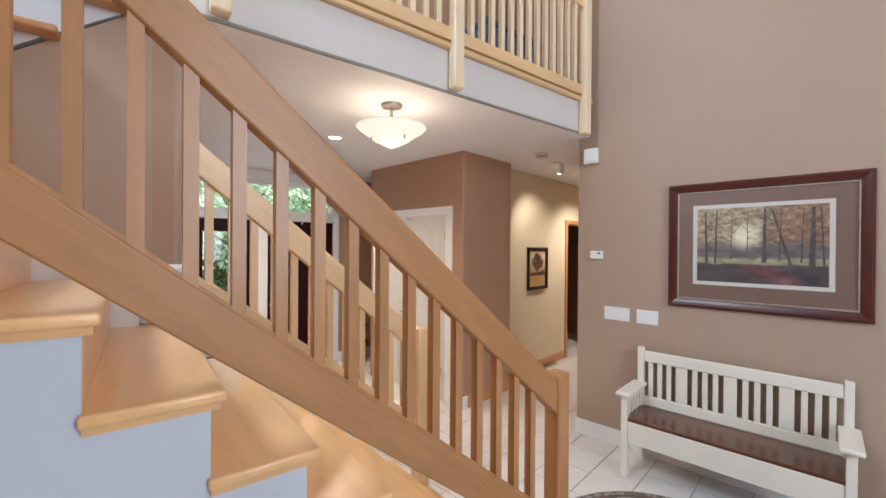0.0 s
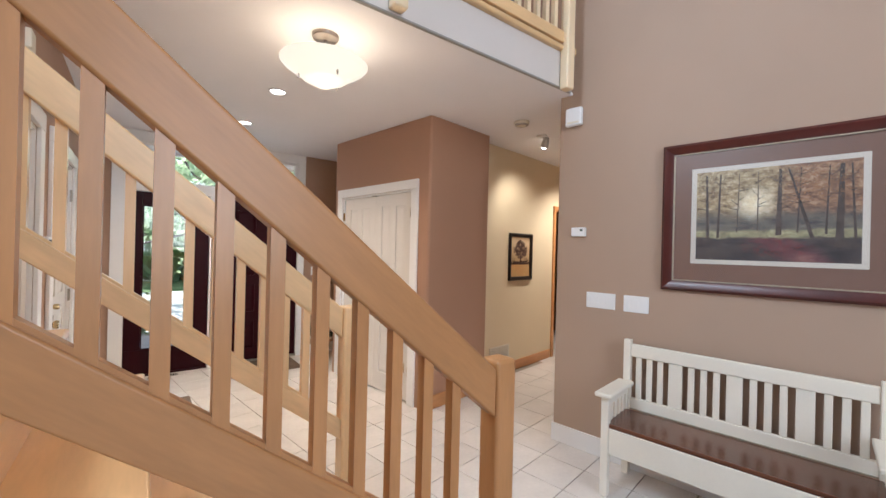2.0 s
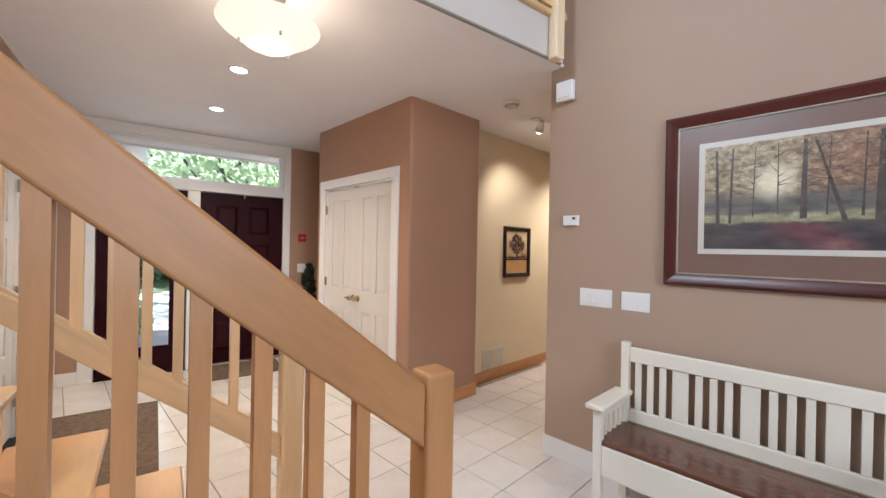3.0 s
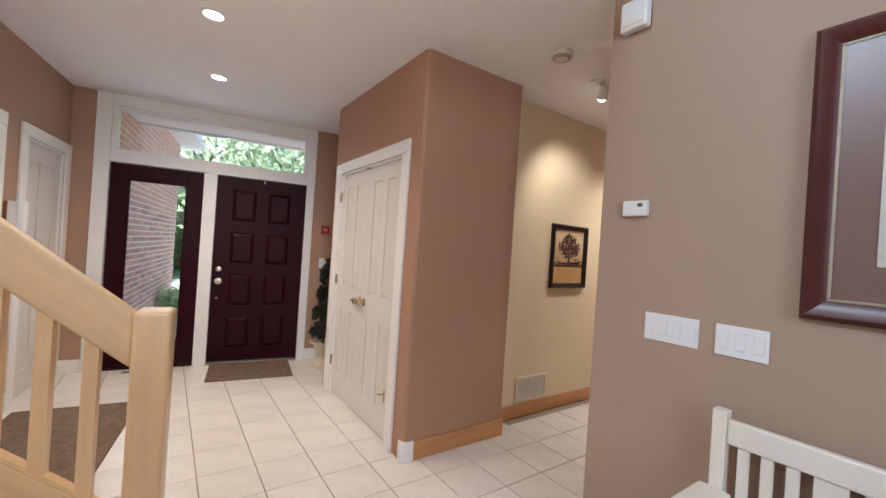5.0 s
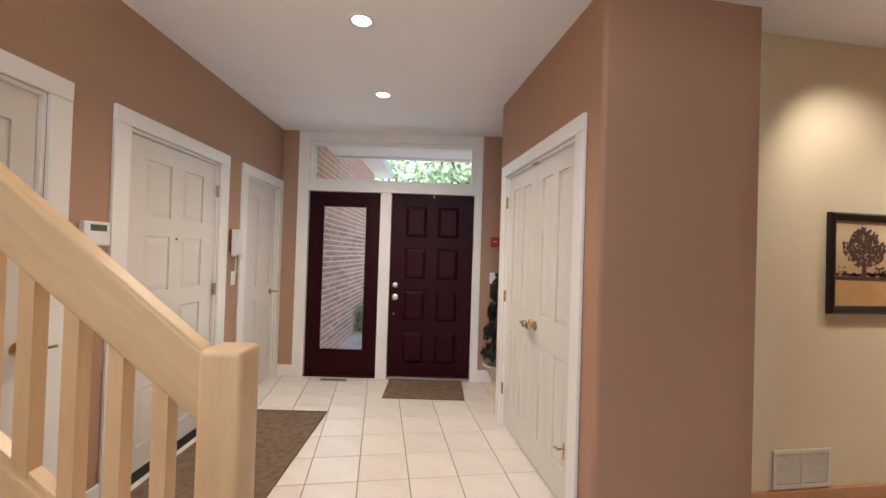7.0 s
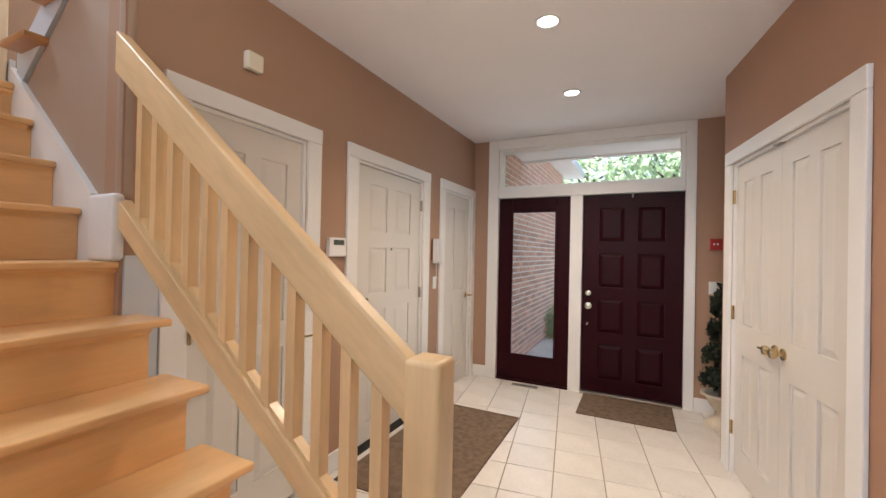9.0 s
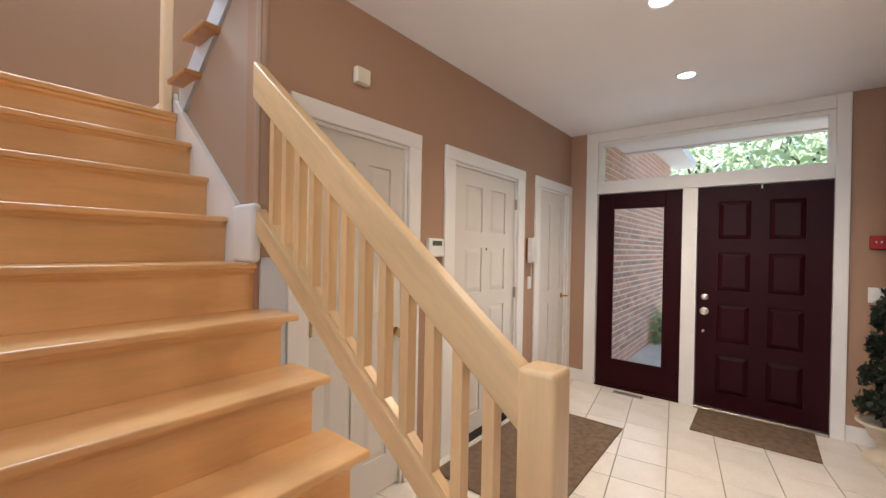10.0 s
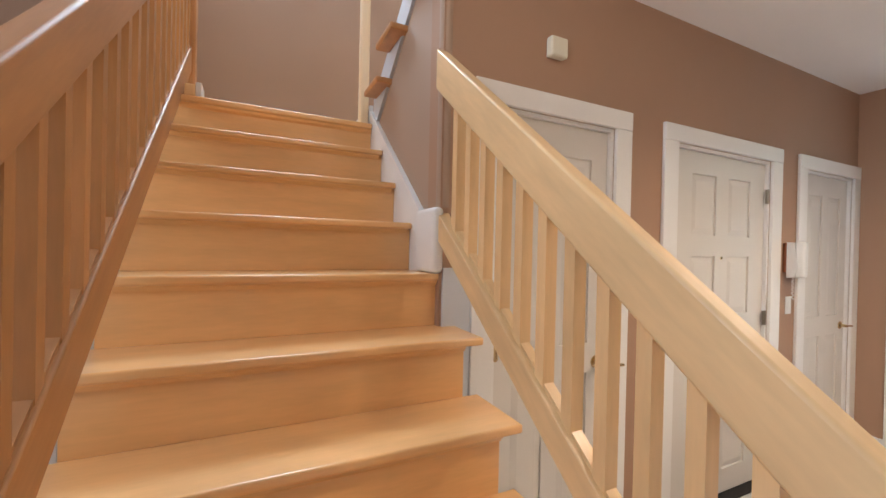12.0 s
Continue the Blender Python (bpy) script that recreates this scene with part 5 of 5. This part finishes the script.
for i, (u, v, hgt, spr, nl) in enumerate(((2.2, 11.5, 5.5, 2.2, 3000), (4.8, 10.5, 5.0, 2.2, 3000), (-0.2, 14.0, 6.5, 2.6, 3000), (7.5, 13.0, 6.5, 2.8, 3000), (3.4, 16.0, 7.5, 3.0, 3000))):
    tree(to_world(u, v, -0.33), hgt, spr, 20 + i, nl)
woods = bmesh.new()
r = random.Random(9)
for _ in range(14000):
    a = r.uniform(-0.9, 0.9)
    d = r.uniform(19, 26)
    p = Vector(to_world(1 + d * math.sin(a), 2 + d * math.cos(a), -0.3 + abs(r.gauss(0, 3.0))))
    d1 = Vector((r.uniform(-1, 1), r.uniform(-1, 1), r.uniform(-1, 1))) * 0.45
    d2 = Vector((r.uniform(-1, 1), r.uniform(-1, 1), r.uniform(-1, 1))) * 0.35
    woods.faces.new([woods.verts.new(q) for q in (p - d1, p + d2, p + d1, p - d2)])
solid("far_woods", woods, LEAF, ID, "sunlit green woods behind the lawn", "woods", "stuff")
sh = thing("shrub", MA @ Matrix.Translation((0.22, 7.0, -0.04)), "low green shrub at the brick wall", "shrub")
bm = bmesh.new()
for _ in range(900):
    p = Vector((r.gauss(0, 0.13), r.gauss(0, 0.2), abs(r.gauss(0.18, 0.14))))
    d1, d2 = Vector((r.uniform(-1, 1), r.uniform(-1, 1), r.uniform(-1, 1))) * 0.05, Vector((r.uniform(-1, 1), r.uniform(-1, 1), r.uniform(-1, 1))) * 0.03
    bm.faces.new([bm.verts.new(q) for q in (p - d1, p + d2, p + d1, p - d2)])
part("leaves", bm, LEAF, sh)

# ---- floor tiles ----
floor = solid("floor", box(-5.2, 7.0, -5.4, 4.35, -0.1, -0.007), GROUT, ID, "pale square ceramic floor tiles with narrow grout", "floor")
PITCH, JOINT = 0.3065, 0.006
tile_mesh = mesh_of("tile", box(JOINT / 2, PITCH - JOINT / 2, JOINT / 2, PITCH - JOINT / 2, -0.008, 0.0, 0.0018, 1), TILE)
rest = bmesh.new()
for i in range(-22, 17):
    for j in range(-23, 9):
        x, y = 1.617 + PITCH * i, 1.566 + PITCH * j
        u, v = x * CA - y * SA, x * SA + y * CA
        if x < -4.9 or x > 6.6 or y < -5.3 or v > FRONT + 0.05 or (x > 3.3 and y > 1.2 and x < 4.4):
            continue
        if -0.75 < x < 3.9 and -0.95 < y:
            b = new("tile", tile_mesh)
            b.parent, b.location = floor, (x, y, 0)
        else:
            bx(rest, x + JOINT / 2, x + PITCH - JOINT / 2, y + JOINT / 2, y + PITCH - JOINT / 2, -0.008, 0.0)
part("tiles", rest, TILE, floor)["kind"] = "stuff"
